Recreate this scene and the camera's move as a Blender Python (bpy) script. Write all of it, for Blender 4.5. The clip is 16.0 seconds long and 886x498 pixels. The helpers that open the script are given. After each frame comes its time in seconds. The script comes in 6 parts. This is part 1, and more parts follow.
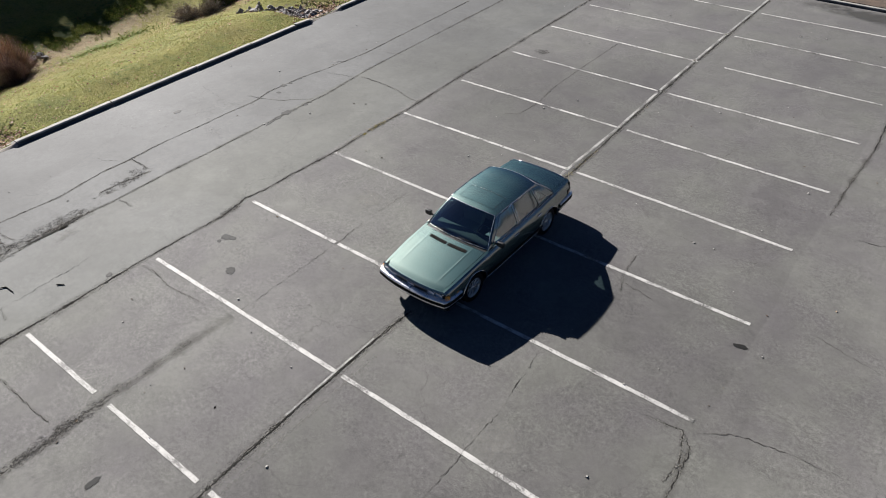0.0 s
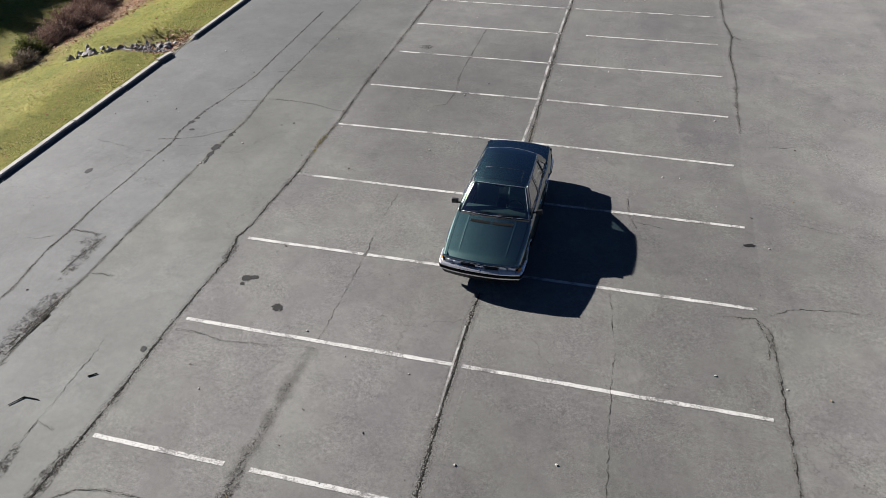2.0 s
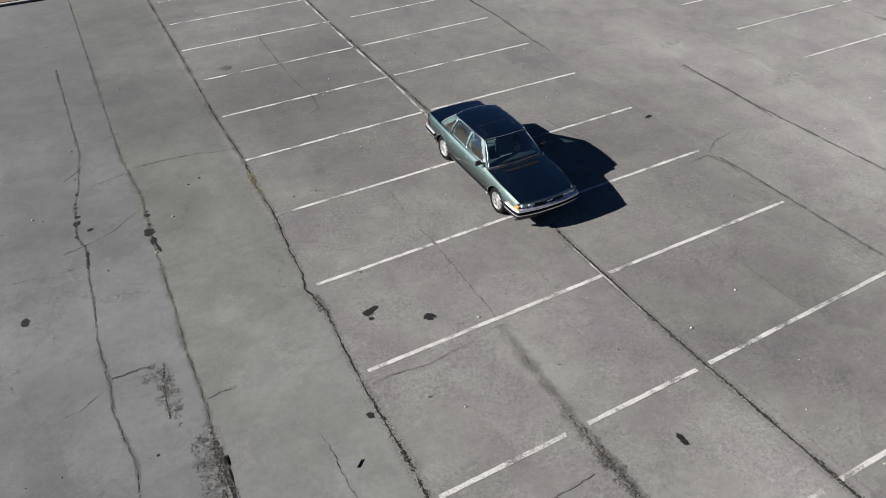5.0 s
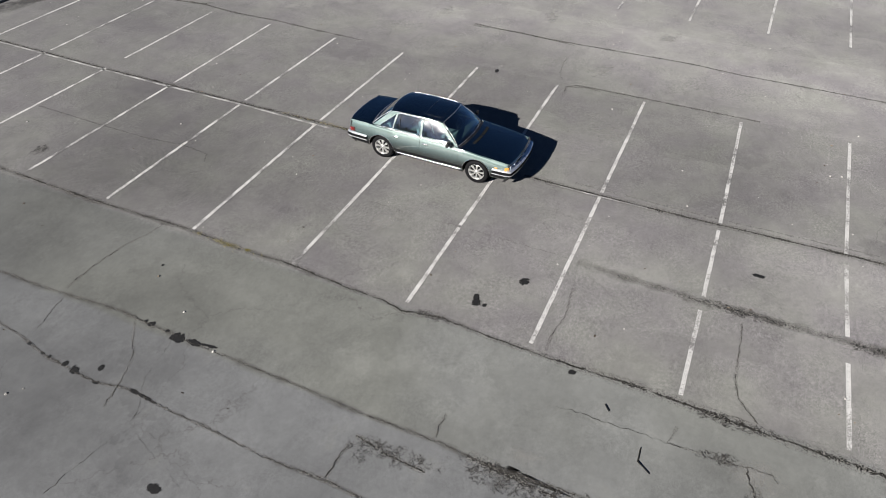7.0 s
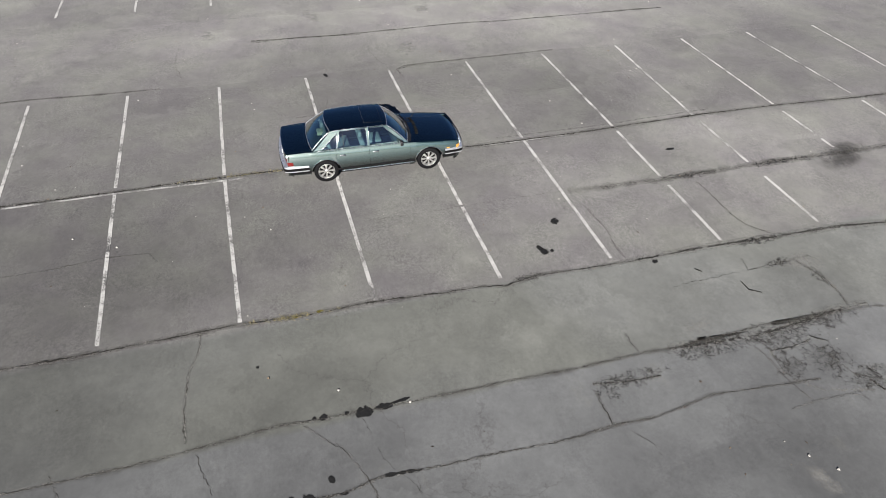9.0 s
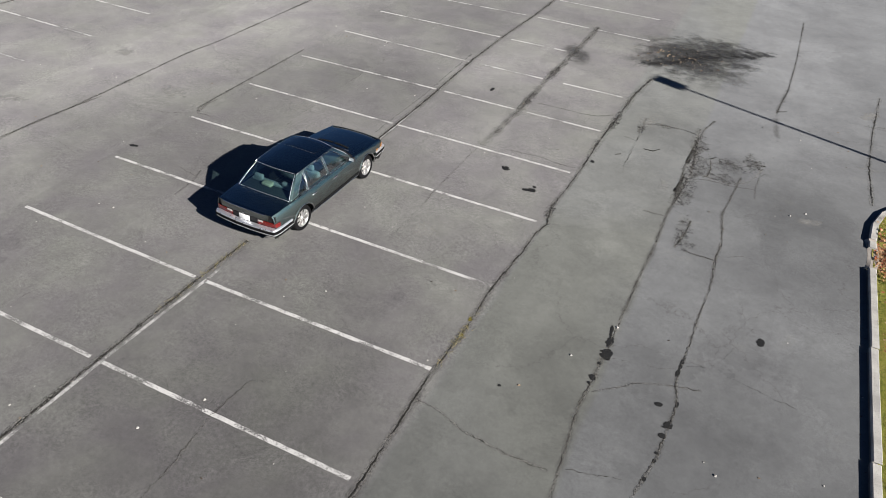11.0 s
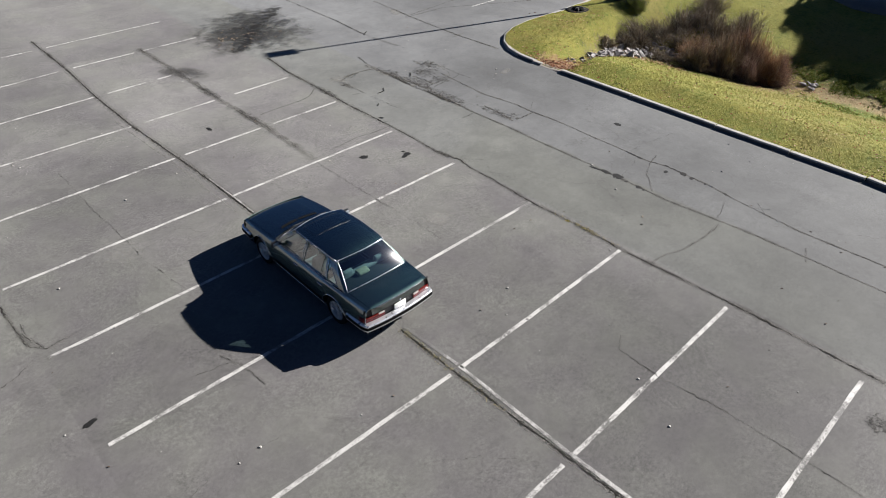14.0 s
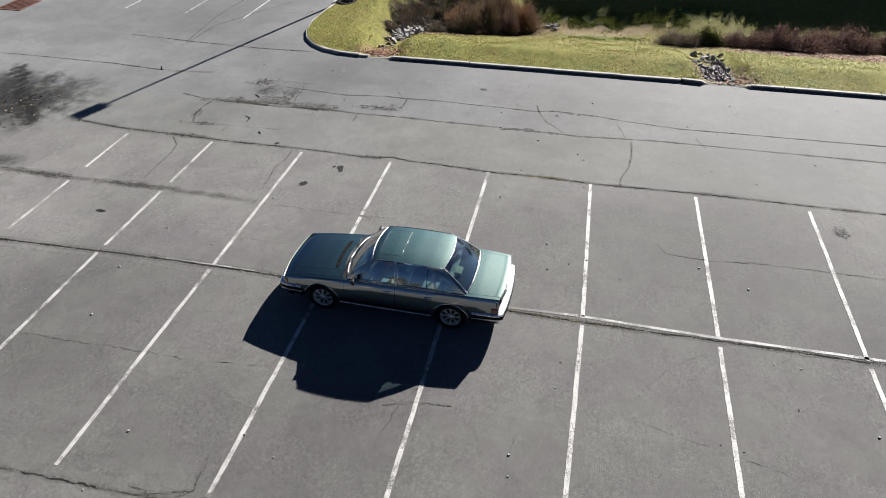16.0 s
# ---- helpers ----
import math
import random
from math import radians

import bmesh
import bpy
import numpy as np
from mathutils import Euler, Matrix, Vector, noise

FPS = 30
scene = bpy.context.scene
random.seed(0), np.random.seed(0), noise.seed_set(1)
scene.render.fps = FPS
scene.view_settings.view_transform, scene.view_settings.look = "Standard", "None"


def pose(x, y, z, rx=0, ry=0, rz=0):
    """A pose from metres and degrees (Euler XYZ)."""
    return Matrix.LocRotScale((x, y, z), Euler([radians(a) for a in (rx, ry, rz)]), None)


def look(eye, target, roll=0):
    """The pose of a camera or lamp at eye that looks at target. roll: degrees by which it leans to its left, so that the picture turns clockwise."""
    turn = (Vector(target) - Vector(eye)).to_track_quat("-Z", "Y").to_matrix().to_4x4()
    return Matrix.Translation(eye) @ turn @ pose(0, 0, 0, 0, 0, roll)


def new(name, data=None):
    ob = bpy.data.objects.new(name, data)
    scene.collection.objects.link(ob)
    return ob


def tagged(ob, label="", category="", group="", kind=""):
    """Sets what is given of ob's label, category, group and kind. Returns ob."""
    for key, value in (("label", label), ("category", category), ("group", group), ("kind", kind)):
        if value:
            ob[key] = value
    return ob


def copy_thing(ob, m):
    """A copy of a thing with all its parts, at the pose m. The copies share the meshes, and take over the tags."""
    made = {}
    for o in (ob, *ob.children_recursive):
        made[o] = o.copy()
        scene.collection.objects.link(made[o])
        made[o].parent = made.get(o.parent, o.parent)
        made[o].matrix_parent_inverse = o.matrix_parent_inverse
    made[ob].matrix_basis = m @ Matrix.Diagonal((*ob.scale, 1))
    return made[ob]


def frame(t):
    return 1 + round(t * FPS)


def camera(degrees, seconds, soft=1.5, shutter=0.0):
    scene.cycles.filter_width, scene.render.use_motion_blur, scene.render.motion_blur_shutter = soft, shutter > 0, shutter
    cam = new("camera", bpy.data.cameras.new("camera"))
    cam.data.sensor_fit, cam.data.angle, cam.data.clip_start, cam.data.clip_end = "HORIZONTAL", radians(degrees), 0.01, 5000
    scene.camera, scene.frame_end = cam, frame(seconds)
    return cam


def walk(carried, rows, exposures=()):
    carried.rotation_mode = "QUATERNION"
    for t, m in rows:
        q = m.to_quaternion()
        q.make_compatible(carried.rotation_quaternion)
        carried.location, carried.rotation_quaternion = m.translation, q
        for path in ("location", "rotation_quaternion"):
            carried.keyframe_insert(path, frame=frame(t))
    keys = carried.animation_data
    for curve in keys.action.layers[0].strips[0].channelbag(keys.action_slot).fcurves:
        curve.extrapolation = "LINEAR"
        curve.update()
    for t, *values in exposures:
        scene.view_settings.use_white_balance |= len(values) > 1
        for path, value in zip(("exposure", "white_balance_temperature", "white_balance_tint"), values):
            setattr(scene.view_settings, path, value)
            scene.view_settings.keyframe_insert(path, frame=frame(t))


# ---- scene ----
cam = camera(65.8, 16.0, soft=0.8)
PATH = [
    (0, (6.539, -7.832, 9.323), (5.565, -6.619, 8.067), -1.6),
    (0.5, (5.605, -8.688, 9.379), (4.756, -7.386, 8.121), -1.6),
    (1, (4.429, -9.573, 9.345), (3.726, -8.178, 8.096), -1.2),
    (1.5, (3.237, -10.303, 9.346), (2.681, -8.84, 8.102), -1.1),
    (2, (1.904, -10.885, 9.353), (1.505, -9.37, 8.11), -1.1),
    (2.5, (0.481, -11.389, 9.336), (0.247, -9.834, 8.099), -1.1),
    (3, (-1.075, -11.706, 9.331), (-1.132, -10.133, 8.098), -1.0),
    (3.5, (-2.725, -11.83, 9.378), (-2.599, -10.262, 8.142), -1.0),
    (4, (-4.482, -11.744, 9.393), (-4.161, -10.207, 8.155), -0.9),
    (4.2, (-5.177, -11.65, 9.391), (-4.779, -10.133, 8.15), -0.9),
    (6.3, (-12.602, -7.334, 9.836), (-11.385, -6.403, 8.55), 0.4),
    (6.5, (-13.161, -6.671, 9.826), (-11.884, -5.822, 8.542), 0.5),
    (7, (-14.383, -4.813, 9.797), (-12.977, -4.19, 8.518), 0.9),
    (7.5, (-15.339, -2.705, 9.758), (-13.841, -2.334, 8.485), 1.2),
    (8, (-15.928, -0.425, 9.787), (-14.386, -0.319, 8.518), 1.3),
    (8.5, (-16.093, 1.945, 9.88), (-14.557, 1.776, 8.611), 1.3),
    (9, (-15.799, 4.385, 9.974), (-14.321, 3.936, 8.703), 1.5),
    (9.2, (-15.523, 5.37, 10.001), (-14.085, 4.809, 8.729), 1.5),
    (11.3, (-7.586, 14.161, 9.467), (-7.116, 12.635, 8.263), 3.3),
    (11.5, (-6.547, 14.526, 9.429), (-6.2, 12.963, 8.231), 3.0),
    (12, (-3.841, 15.077, 9.329), (-3.811, 13.468, 8.141), 2.4),
    (12.5, (-1.072, 15.075, 9.333), (-1.36, 13.489, 8.149), 1.9),
    (13, (1.677, 14.47, 9.339), (1.08, 12.971, 8.157), 1.5),
    (13.5, (4.235, 13.311, 9.357), (3.35, 11.964, 8.174), 1.0),
    (14, (6.421, 11.747, 9.369), (5.297, 10.593, 8.184), 0.7),
    (14.5, (8.147, 10.014, 9.389), (6.842, 9.071, 8.203), 0.4),
    (15, (9.382, 8.194, 9.443), (7.945, 7.47, 8.255), 0.1),
    (15.5, (10.202, 6.493, 9.495), (8.683, 5.971, 8.302), -0.1),
    (16, (10.688, 5.058, 9.532), (9.124, 4.705, 8.337), -0.3),
]
walk(cam, [(t, look(eye, target, roll)) for t, eye, target, roll in PATH], exposures=[(0, 1.25), (2.5, 1.37), (8, 1.25), (11.5, 1.31), (12.5, 1.38), (13.5, 1.42), (16, 1.36)])

# world, sun and exposure
SUN_AZ, SUN_EL = radians(161.7), radians(27.5)
to_sun = Vector((math.cos(SUN_AZ) * math.cos(SUN_EL), math.sin(SUN_AZ) * math.cos(SUN_EL), math.sin(SUN_EL)))
sun = new("sun", bpy.data.lights.new("sun", "SUN"))
sun.data.energy, sun.data.angle, sun.data.color = 5.0, radians(0.53), (1.0, 0.962, 0.925)
sun.matrix_world = look(to_sun * 100, (0, 0, 0))
world = bpy.data.worlds.new("sky")
scene.world = world
world.use_nodes = True
sky = world.node_tree.nodes.new("ShaderNodeTexSky")
sky.sky_type, sky.sun_disc = "NISHITA", False
sky.sun_elevation, sky.sun_rotation = SUN_EL, radians(90) - SUN_AZ
world.node_tree.links.new(sky.outputs[0], world.node_tree.nodes["Background"].inputs[0])
sky.altitude, sky.air_density, sky.dust_density, sky.ozone_density = 500, 0.6, 0.6, 8.0
world.node_tree.nodes["Background"].inputs[1].default_value = 0.0215


# ---- materials ----
def material(name):
    m = bpy.data.materials.new(name)
    m.use_nodes = True
    return m, m.node_tree, m.node_tree.nodes["Principled BSDF"]


def node(nt, kind, **values):
    n = nt.nodes.new(kind)
    for key, value in values.items():
        n.inputs[key.replace("_", " ")].default_value = value
    return n


def noise_tex(nt, where, scale, detail=4.0, rough=0.55, distort=0.0):
    n = node(nt, "ShaderNodeTexNoise", Scale=scale, Detail=detail, Roughness=rough, Distortion=distort)
    nt.links.new(where, n.inputs["Vector"])
    return n.outputs["Fac"]


def ramp(nt, value, a, b, lo=0.0, hi=1.0):
    """value from a..b mapped to lo..hi, clamped."""
    n = node(nt, "ShaderNodeMapRange", From_Min=a, From_Max=b, To_Min=lo, To_Max=hi)
    nt.links.new(value, n.inputs["Value"])
    return n.outputs[0]


def blend(nt, fac, a, b, how="MIX"):
    n = nt.nodes.new("ShaderNodeMix")
    n.data_type, n.blend_type, n.clamp_factor = "RGBA", how, True
    for socket, value in ((n.inputs[0], fac), (n.inputs[6], a), (n.inputs[7], b)):
        if hasattr(value, "links"):
            nt.links.new(value, socket)
        else:
            socket.default_value = value if isinstance(value, (int, float)) else (*value, 1.0)
    return n.outputs[2]


def calc(nt, how, a, b=0.0):
    n = nt.nodes.new("ShaderNodeMath")
    n.operation = how
    for i, value in enumerate((a, b)):
        if hasattr(value, "links"):
            nt.links.new(value, n.inputs[i])
        else:
            n.inputs[i].default_value = value
    return n.outputs[0]


def bump(nt, bsdf, height, strength, distance):
    n = node(nt, "ShaderNodeBump", Strength=strength, Distance=distance)
    nt.links.new(height, n.inputs["Height"])
    nt.links.new(n.outputs[0], bsdf.inputs["Normal"])


def spot(nt):
    return nt.nodes.new("ShaderNodeNewGeometry").outputs["Position"]


def plain(name, colour, rough=0.5, metal=0.0, grain=0.12, scale=12.0, coat=0.0, relief=0.0, shine=0.5):
    """A surface of one paint, plastic or metal with a little dirt and unevenness."""
    m, nt, b = material(name)
    where = nt.nodes.new("ShaderNodeTexCoord").outputs["Object"]
    n = noise_tex(nt, where, scale, 5.0, 0.6)
    dark = tuple(c * (1 - grain) for c in colour)
    light = tuple(min(1, c * (1 + grain)) for c in colour)
    nt.links.new(blend(nt, ramp(nt, n, 0.3, 0.7), dark, light), b.inputs["Base Color"])
    nt.links.new(ramp(nt, n, 0.3, 0.7, max(0.02, rough - 0.06), min(1, rough + 0.06)), b.inputs["Roughness"])
    b.inputs["Metallic"].default_value = metal
    b.inputs["Specular IOR Level"].default_value = shine
    b.inputs["Coat Weight"].default_value = coat
    b.inputs["Coat Roughness"].default_value = 0.04
    if relief:
        bump(nt, b, noise_tex(nt, where, scale * 6, 4.0), 0.5, relief)
    return m


# broad worn and sealed areas of the lot: place, reach, and how much paler (stops)
WORN = [(-2.4, 8.6, 5.0, -0.38), (-12.0, -3.4, 5.0, -0.41), (-4.0, -1.8, 5.0, 0.31), (1.6, -5.0, 3.5, -0.29), (6.4, -9.0, 7.0, 0.39), (-6.4, 6.2, 2.4, 0.31), (7.2, 2.2, 3.5, -0.33), (-10.4, 3.8, 2.4, -0.29),
        (-7.2, -6.6, 3.5, -0.20), (-5.6, 13.4, 5.0, 0.32), (-11.2, -4.2, 2.4, -0.41), (-2.4, -9.8, 5.0, 0.26), (5.6, 11.0, 5.0, 0.21), (-1.6, -5.8, 2.4, -0.20), (-4.8, 9.4, 2.4, -0.23), (2.4, -5.8, 2.4, -0.23),
        (-8.0, 8.6, 2.4, -0.19), (9.6, -4.2, 7.0, 0.17), (-6.4, 3.8, 3.5, 0.11), (-10.4, 8.6, 3.5, 0.15), (-0.8, 11.8, 2.4, -0.23), (-4.0, 7.0, 2.4, -0.14), (-19.0, -12.0, 9.0, -0.45), (-15.0, -10.5, 5.5, -0.30)]


def asphalt_colour(nt, where):
    """Old sun-bleached asphalt: paving lanes, worn and sealed blotches, stains, aggregate."""
    sep = nt.nodes.new("ShaderNodeSeparateXYZ")
    nt.links.new(where, sep.inputs[0])
    wide = noise_tex(nt, where, 0.13, 3.0, 0.5, 0.6)
    mid = noise_tex(nt, where, 0.5, 5.0, 0.6, 0.3)
    blot = noise_tex(nt, where, 1.3, 6.0, 0.68, 0.3)
    small = noise_tex(nt, where, 4.5, 5.0, 0.7)
    chips = noise_tex(nt, where, 17.0, 3.0, 0.7)
    grit = noise_tex(nt, where, 55.0, 3.0, 0.7)
    xw = calc(nt, "ADD", sep.outputs[0], ramp(nt, mid, 0.3, 0.7, -0.06, 0.06))
    yw = calc(nt, "ADD", sep.outputs[1], ramp(nt, wide, 0.3, 0.7, -2.0, 2.0))
    lane = ramp(nt, xw, -5.75, -5.6, 1.0, 0.0)
    # paving lanes laid side by side, each its own tone
    pick = nt.nodes.new("ShaderNodeTexWhiteNoise")
    pick.noise_dimensions = "1D"
    nt.links.new(calc(nt, "FLOOR", calc(nt, "DIVIDE", xw, 2.77)), pick.inputs["W"])
    # square-edged worn and sealed blotches
    cell = node(nt, "ShaderNodeTexVoronoi", Scale=0.45)
    cell.distance = "CHEBYCHEV"
    jit = node(nt, "ShaderNodeTexNoise", Scale=1.7, Detail=4.0, Roughness=0.65)
    nt.links.new(where, jit.inputs["Vector"])
    shift = nt.nodes.new("ShaderNodeVectorMath")
    shift.operation = "MULTIPLY_ADD"
    nt.links.new(jit.outputs["Color"], shift.inputs[0])
    shift.inputs[1].default_value = (1.4, 1.4, 0.0)
    nt.links.new(where, shift.inputs[2])
    nt.links.new(shift.outputs[0], cell.inputs["Vector"])
    patch_ = nt.nodes.new("ShaderNodeSeparateColor")
    nt.links.new(cell.outputs["Color"], patch_.inputs[0])
    # the drive lane is greener, the lane by the curb bluer, the bays browner
    green = calc(nt, "MULTIPLY", lane, ramp(nt, xw, -8.35, -8.22))
    c = blend(nt, ramp(nt, mid, 0.35, 0.65), (0.129, 0.122, 0.1225), (0.127, 0.1265, 0.115))
    c = blend(nt, calc(nt, "MULTIPLY", lane, 0.9), c, (0.126, 0.129, 0.130))
    c = blend(nt, calc(nt, "MULTIPLY", green, ramp(nt, wide, 0.35, 0.6, 0.35, 1.0)), c, (0.129, 0.1315, 0.1185))
    c = blend(nt, ramp(nt, blot, 0.6, 0.75, 0.0, 0.5), c, (0.130, 0.130, 0.119))
    tone = 1.0
    for value, x0, x1, lo, hi in ((wide, 0.33, 0.67, 0.90, 1.10), (mid, 0.30, 0.70, 0.85, 1.15), (blot, 0.30, 0.70, 0.88, 1.12), (small, 0.30, 0.70, 0.93, 1.07),
                                  (pick.outputs["Value"], 0.0, 1.0, 0.92, 1.06),
                                  (patch_.outputs[0], 0.5, 1.0, 1.02, 0.92), (patch_.outputs[1], 0.55, 1.0, 1.0, 1.08)):
        tone = calc(nt, "MULTIPLY", ramp(nt, value, x0, x1, lo, hi), tone)
    # coarse where the binder has worn off, smooth where it holds
    coarse = ramp(nt, noise_tex(nt, where, 0.75, 4.0, 0.6, 0.4), 0.40, 0.62, 0.32, 1.35)
    coarse = calc(nt, "MULTIPLY", coarse, ramp(nt, lane, 0.0, 1.0, 1.0, 0.45))
    for value, lo, hi in ((chips, 0.76, 1.24), (grit, 0.55, 1.45), (noise_tex(nt, where, 9.0, 3.0, 0.6), 0.93, 1.07)):
        tone = calc(nt, "MULTIPLY", tone, calc(nt, "ADD", 1.0, calc(nt, "MULTIPLY", calc(nt, "SUBTRACT", ramp(nt, value, 0.30, 0.70, lo, hi), 1.0), coarse)))
    far_end = calc(nt, "MAXIMUM", calc(nt, "MULTIPLY", ramp(nt, yw, -1.0, -6.0), ramp(nt, xw, 0.6, -0.6)), ramp(nt, xw, 6.0, 8.5))
    tone = calc(nt, "MULTIPLY", tone, ramp(nt, far_end, 0.0, 1.0, 0.93, 1.18))
    tone = calc(nt, "MULTIPLY", tone, ramp(nt, yw, 3.0, 9.0, 1.0, 0.88))
    tone = calc(nt, "MULTIPLY", tone, ramp(nt, calc(nt, "MULTIPLY", lane, ramp(nt, yw, 1.0, 6.0)), 0.0, 1.0, 1.0, 0.80))
    tone = calc(nt, "MULTIPLY", tone, ramp(nt, calc(nt, "MULTIPLY", ramp(nt, yw, 1.0, -3.0), ramp(nt, xw, -0.3, 0.3)), 0.0, 1.0, 1.0, 0.92))
    # broad wear with uneven, drifting edges
    drift = node(nt, "ShaderNodeTexNoise", Scale=0.7, Detail=5.0, Roughness=0.65)
    nt.links.new(where, drift.inputs["Vector"])
    away = nt.nodes.new("ShaderNodeVectorMath")
    away.operation = "MULTIPLY_ADD"
    nt.links.new(drift.outputs["Color"], away.inputs[0])
    away.inputs[1].default_value = (2.2, 2.2, 0.0)
    nt.links.new(where, away.inputs[2])
    wear = 0.0
    for x, y, reach, stops in WORN:
        far = nt.nodes.new("ShaderNodeVectorMath")
        far.operation = "DISTANCE"
        nt.links.new(away.outputs[0], far.inputs[0])
        far.inputs[1].default_value = (x + 1.1, y + 1.1, 0.0)
        soft = node(nt, "ShaderNodeMapRange", From_Min=0.0, From_Max=reach, To_Min=stops, To_Max=0.0)
        soft.interpolation_type = "SMOOTHSTEP"
        nt.links.new(far.outputs["Value"], soft.inputs["Value"])
        wear = calc(nt, "ADD", soft.outputs[0], wear)
    tone = calc(nt, "MULTIPLY", tone, calc(nt, "POWER", 2.0, wear))
    grey = nt.nodes.new("ShaderNodeCombineColor")
    for i in range(3):
        nt.links.new(tone, grey.inputs[i])
    c = blend(nt, 1.0, c, grey.outputs[0], "MULTIPLY")
    return c, grit, small, lane


def make_asphalt():
    m, nt, b = material("asphalt")
    where = spot(nt)
    c, grit, small, lane = asphalt_colour(nt, where)
    # hairline cracks
    warp = nt.nodes.new("ShaderNodeVectorMath")
    warp.operation = "ADD"
    wob = node(nt, "ShaderNodeTexNoise", Scale=0.9, Detail=6.0, Roughness=0.7)
    nt.links.new(where, wob.inputs["Vector"])
    nt.links.new(where, warp.inputs[0])
    nt.links.new(wob.outputs["Color"], warp.inputs[1])
    vor = node(nt, "ShaderNodeTexVoronoi", Scale=0.3)
    vor.feature = "DISTANCE_TO_EDGE"
    nt.links.new(warp.outputs[0], vor.inputs["Vector"])
    line = ramp(nt, vor.outputs["Distance"], 0.0, 0.0035, 1.0, 0.0)
    some = ramp(nt, noise_tex(nt, where, 0.2, 2.0), 0.5, 0.56)
    c = blend(nt, calc(nt, "MULTIPLY", calc(nt, "MULTIPLY", line, some), 0.6), c, (0.045, 0.042, 0.04))
    nt.links.new(c, b.inputs["Base Color"])
    nt.links.new(ramp(nt, lane, 0.0, 1.0, 0.83, 0.80), b.inputs["Roughness"])
    b.inputs["Specular IOR Level"].default_value = 0.37
    b.inputs["Diffuse Roughness"].default_value = 0.15
    b.inputs["Sheen Weight"].default_value = 0.06
    b.inputs["Sheen Roughness"].default_value = 0.45
    bump(nt, b, grit, 0.25, 0.007)
    return m


def make_paint(name="road_paint", lo=0.54, hi=0.61):
    """White road paint, worn through to the asphalt."""
    m, nt, b = material(name)
    where = spot(nt)
    c, grit, small, lane = asphalt_colour(nt, where)
    worn = calc(nt, "ADD", calc(nt, "MULTIPLY", noise_tex(nt, where, 34.0, 5.0, 0.8), 0.6), calc(nt, "MULTIPLY", noise_tex(nt, where, 1.6, 4.0, 0.6), 0.5))
    white = blend(nt, ramp(nt, small, 0.3, 0.7), (0.38, 0.373, 0.357), (0.51, 0.50, 0.478))
    # the asphalt's fine cracks show through
    vor = node(nt, "ShaderNodeTexVoronoi", Scale=3.2)
    vor.feature = "DISTANCE_TO_EDGE"
    jit = nt.nodes.new("ShaderNodeVectorMath")
    jit.operation = "MULTIPLY_ADD"
    wob = node(nt, "ShaderNodeTexNoise", Scale=7.0, Detail=4.0)
    nt.links.new(where, wob.inputs["Vector"])
    nt.links.new(wob.outputs["Color"], jit.inputs[0])
    jit.inputs[1].default_value = (0.25, 0.25, 0.0)
    nt.links.new(where, jit.inputs[2])
    nt.links.new(jit.outputs[0], vor.inputs["Vector"])
    split = ramp(nt, vor.outputs["Distance"], 0.008, 0.022, 0.45, 0.0)
    gone = calc(nt, "MAXIMUM", ramp(nt, worn, lo, hi), split)
    nt.links.new(blend(nt, gone, white, c), b.inputs["Base Color"])
    b.inputs["Roughness"].default_value = 0.7
    bump(nt, b, grit, 0.25, 0.01)
    return m


def make_decal(name, colour, rough, edge, fray, scale, strength=1.0, along=False, soft=0.18, shine=0.12):
    """A stain or dirt strip that frays out over the asphalt; UV v runs -1..1 across, or u,v over a patch."""
    m, nt, b = material(name)
    where = spot(nt)
    uv = nt.nodes.new("ShaderNodeUVMap").outputs[0]
    sep = nt.nodes.new("ShaderNodeSeparateXYZ")
    nt.links.new(uv, sep.inputs[0])
    if along:
        d = calc(nt, "ABSOLUTE", sep.outputs[1])
    else:
        d = calc(nt, "SQRT", calc(nt, "ADD", calc(nt, "POWER", calc(nt, "ABSOLUTE", sep.outputs[0]), 2.0), calc(nt, "POWER", calc(nt, "ABSOLUTE", sep.outputs[1]), 2.0)))
    n1 = noise_tex(nt, where, scale, 6.0, 0.7)
    n2 = noise_tex(nt, where, scale * 0.25, 3.0, 0.5)
    n = calc(nt, "ADD", calc(nt, "MULTIPLY", n1, 0.6), calc(nt, "MULTIPLY", n2, 0.4))
    reach = calc(nt, "ADD", d, ramp(nt, n, 0.3, 0.7, -fray, fray))
    cover = calc(nt, "MULTIPLY", ramp(nt, reach, edge, edge + soft, strength, 0.0), ramp(nt, d, 0.65, 1.0, 1.0, 0.0))
    grit = noise_tex(nt, where, 50.0, 3.0, 0.7)
    nt.links.new(blend(nt, ramp(nt, grit, 0.3, 0.7), tuple(c * 0.6 for c in colour), tuple(c * 1.5 for c in colour)), b.inputs["Base Color"])
    b.inputs["Roughness"].default_value = rough
    b.inputs["Specular IOR Level"].default_value = shine
    clear = nt.nodes.new("ShaderNodeBsdfTransparent")
    mix = nt.nodes.new("ShaderNodeMixShader")
    nt.links.new(cover, mix.inputs[0])
    nt.links.new(clear.outputs[0], mix.inputs[1])
    nt.links.new(b.outputs[0], mix.inputs[2])
    nt.links.new(mix.outputs[0], nt.nodes["Material Output"].inputs[0])
    return m


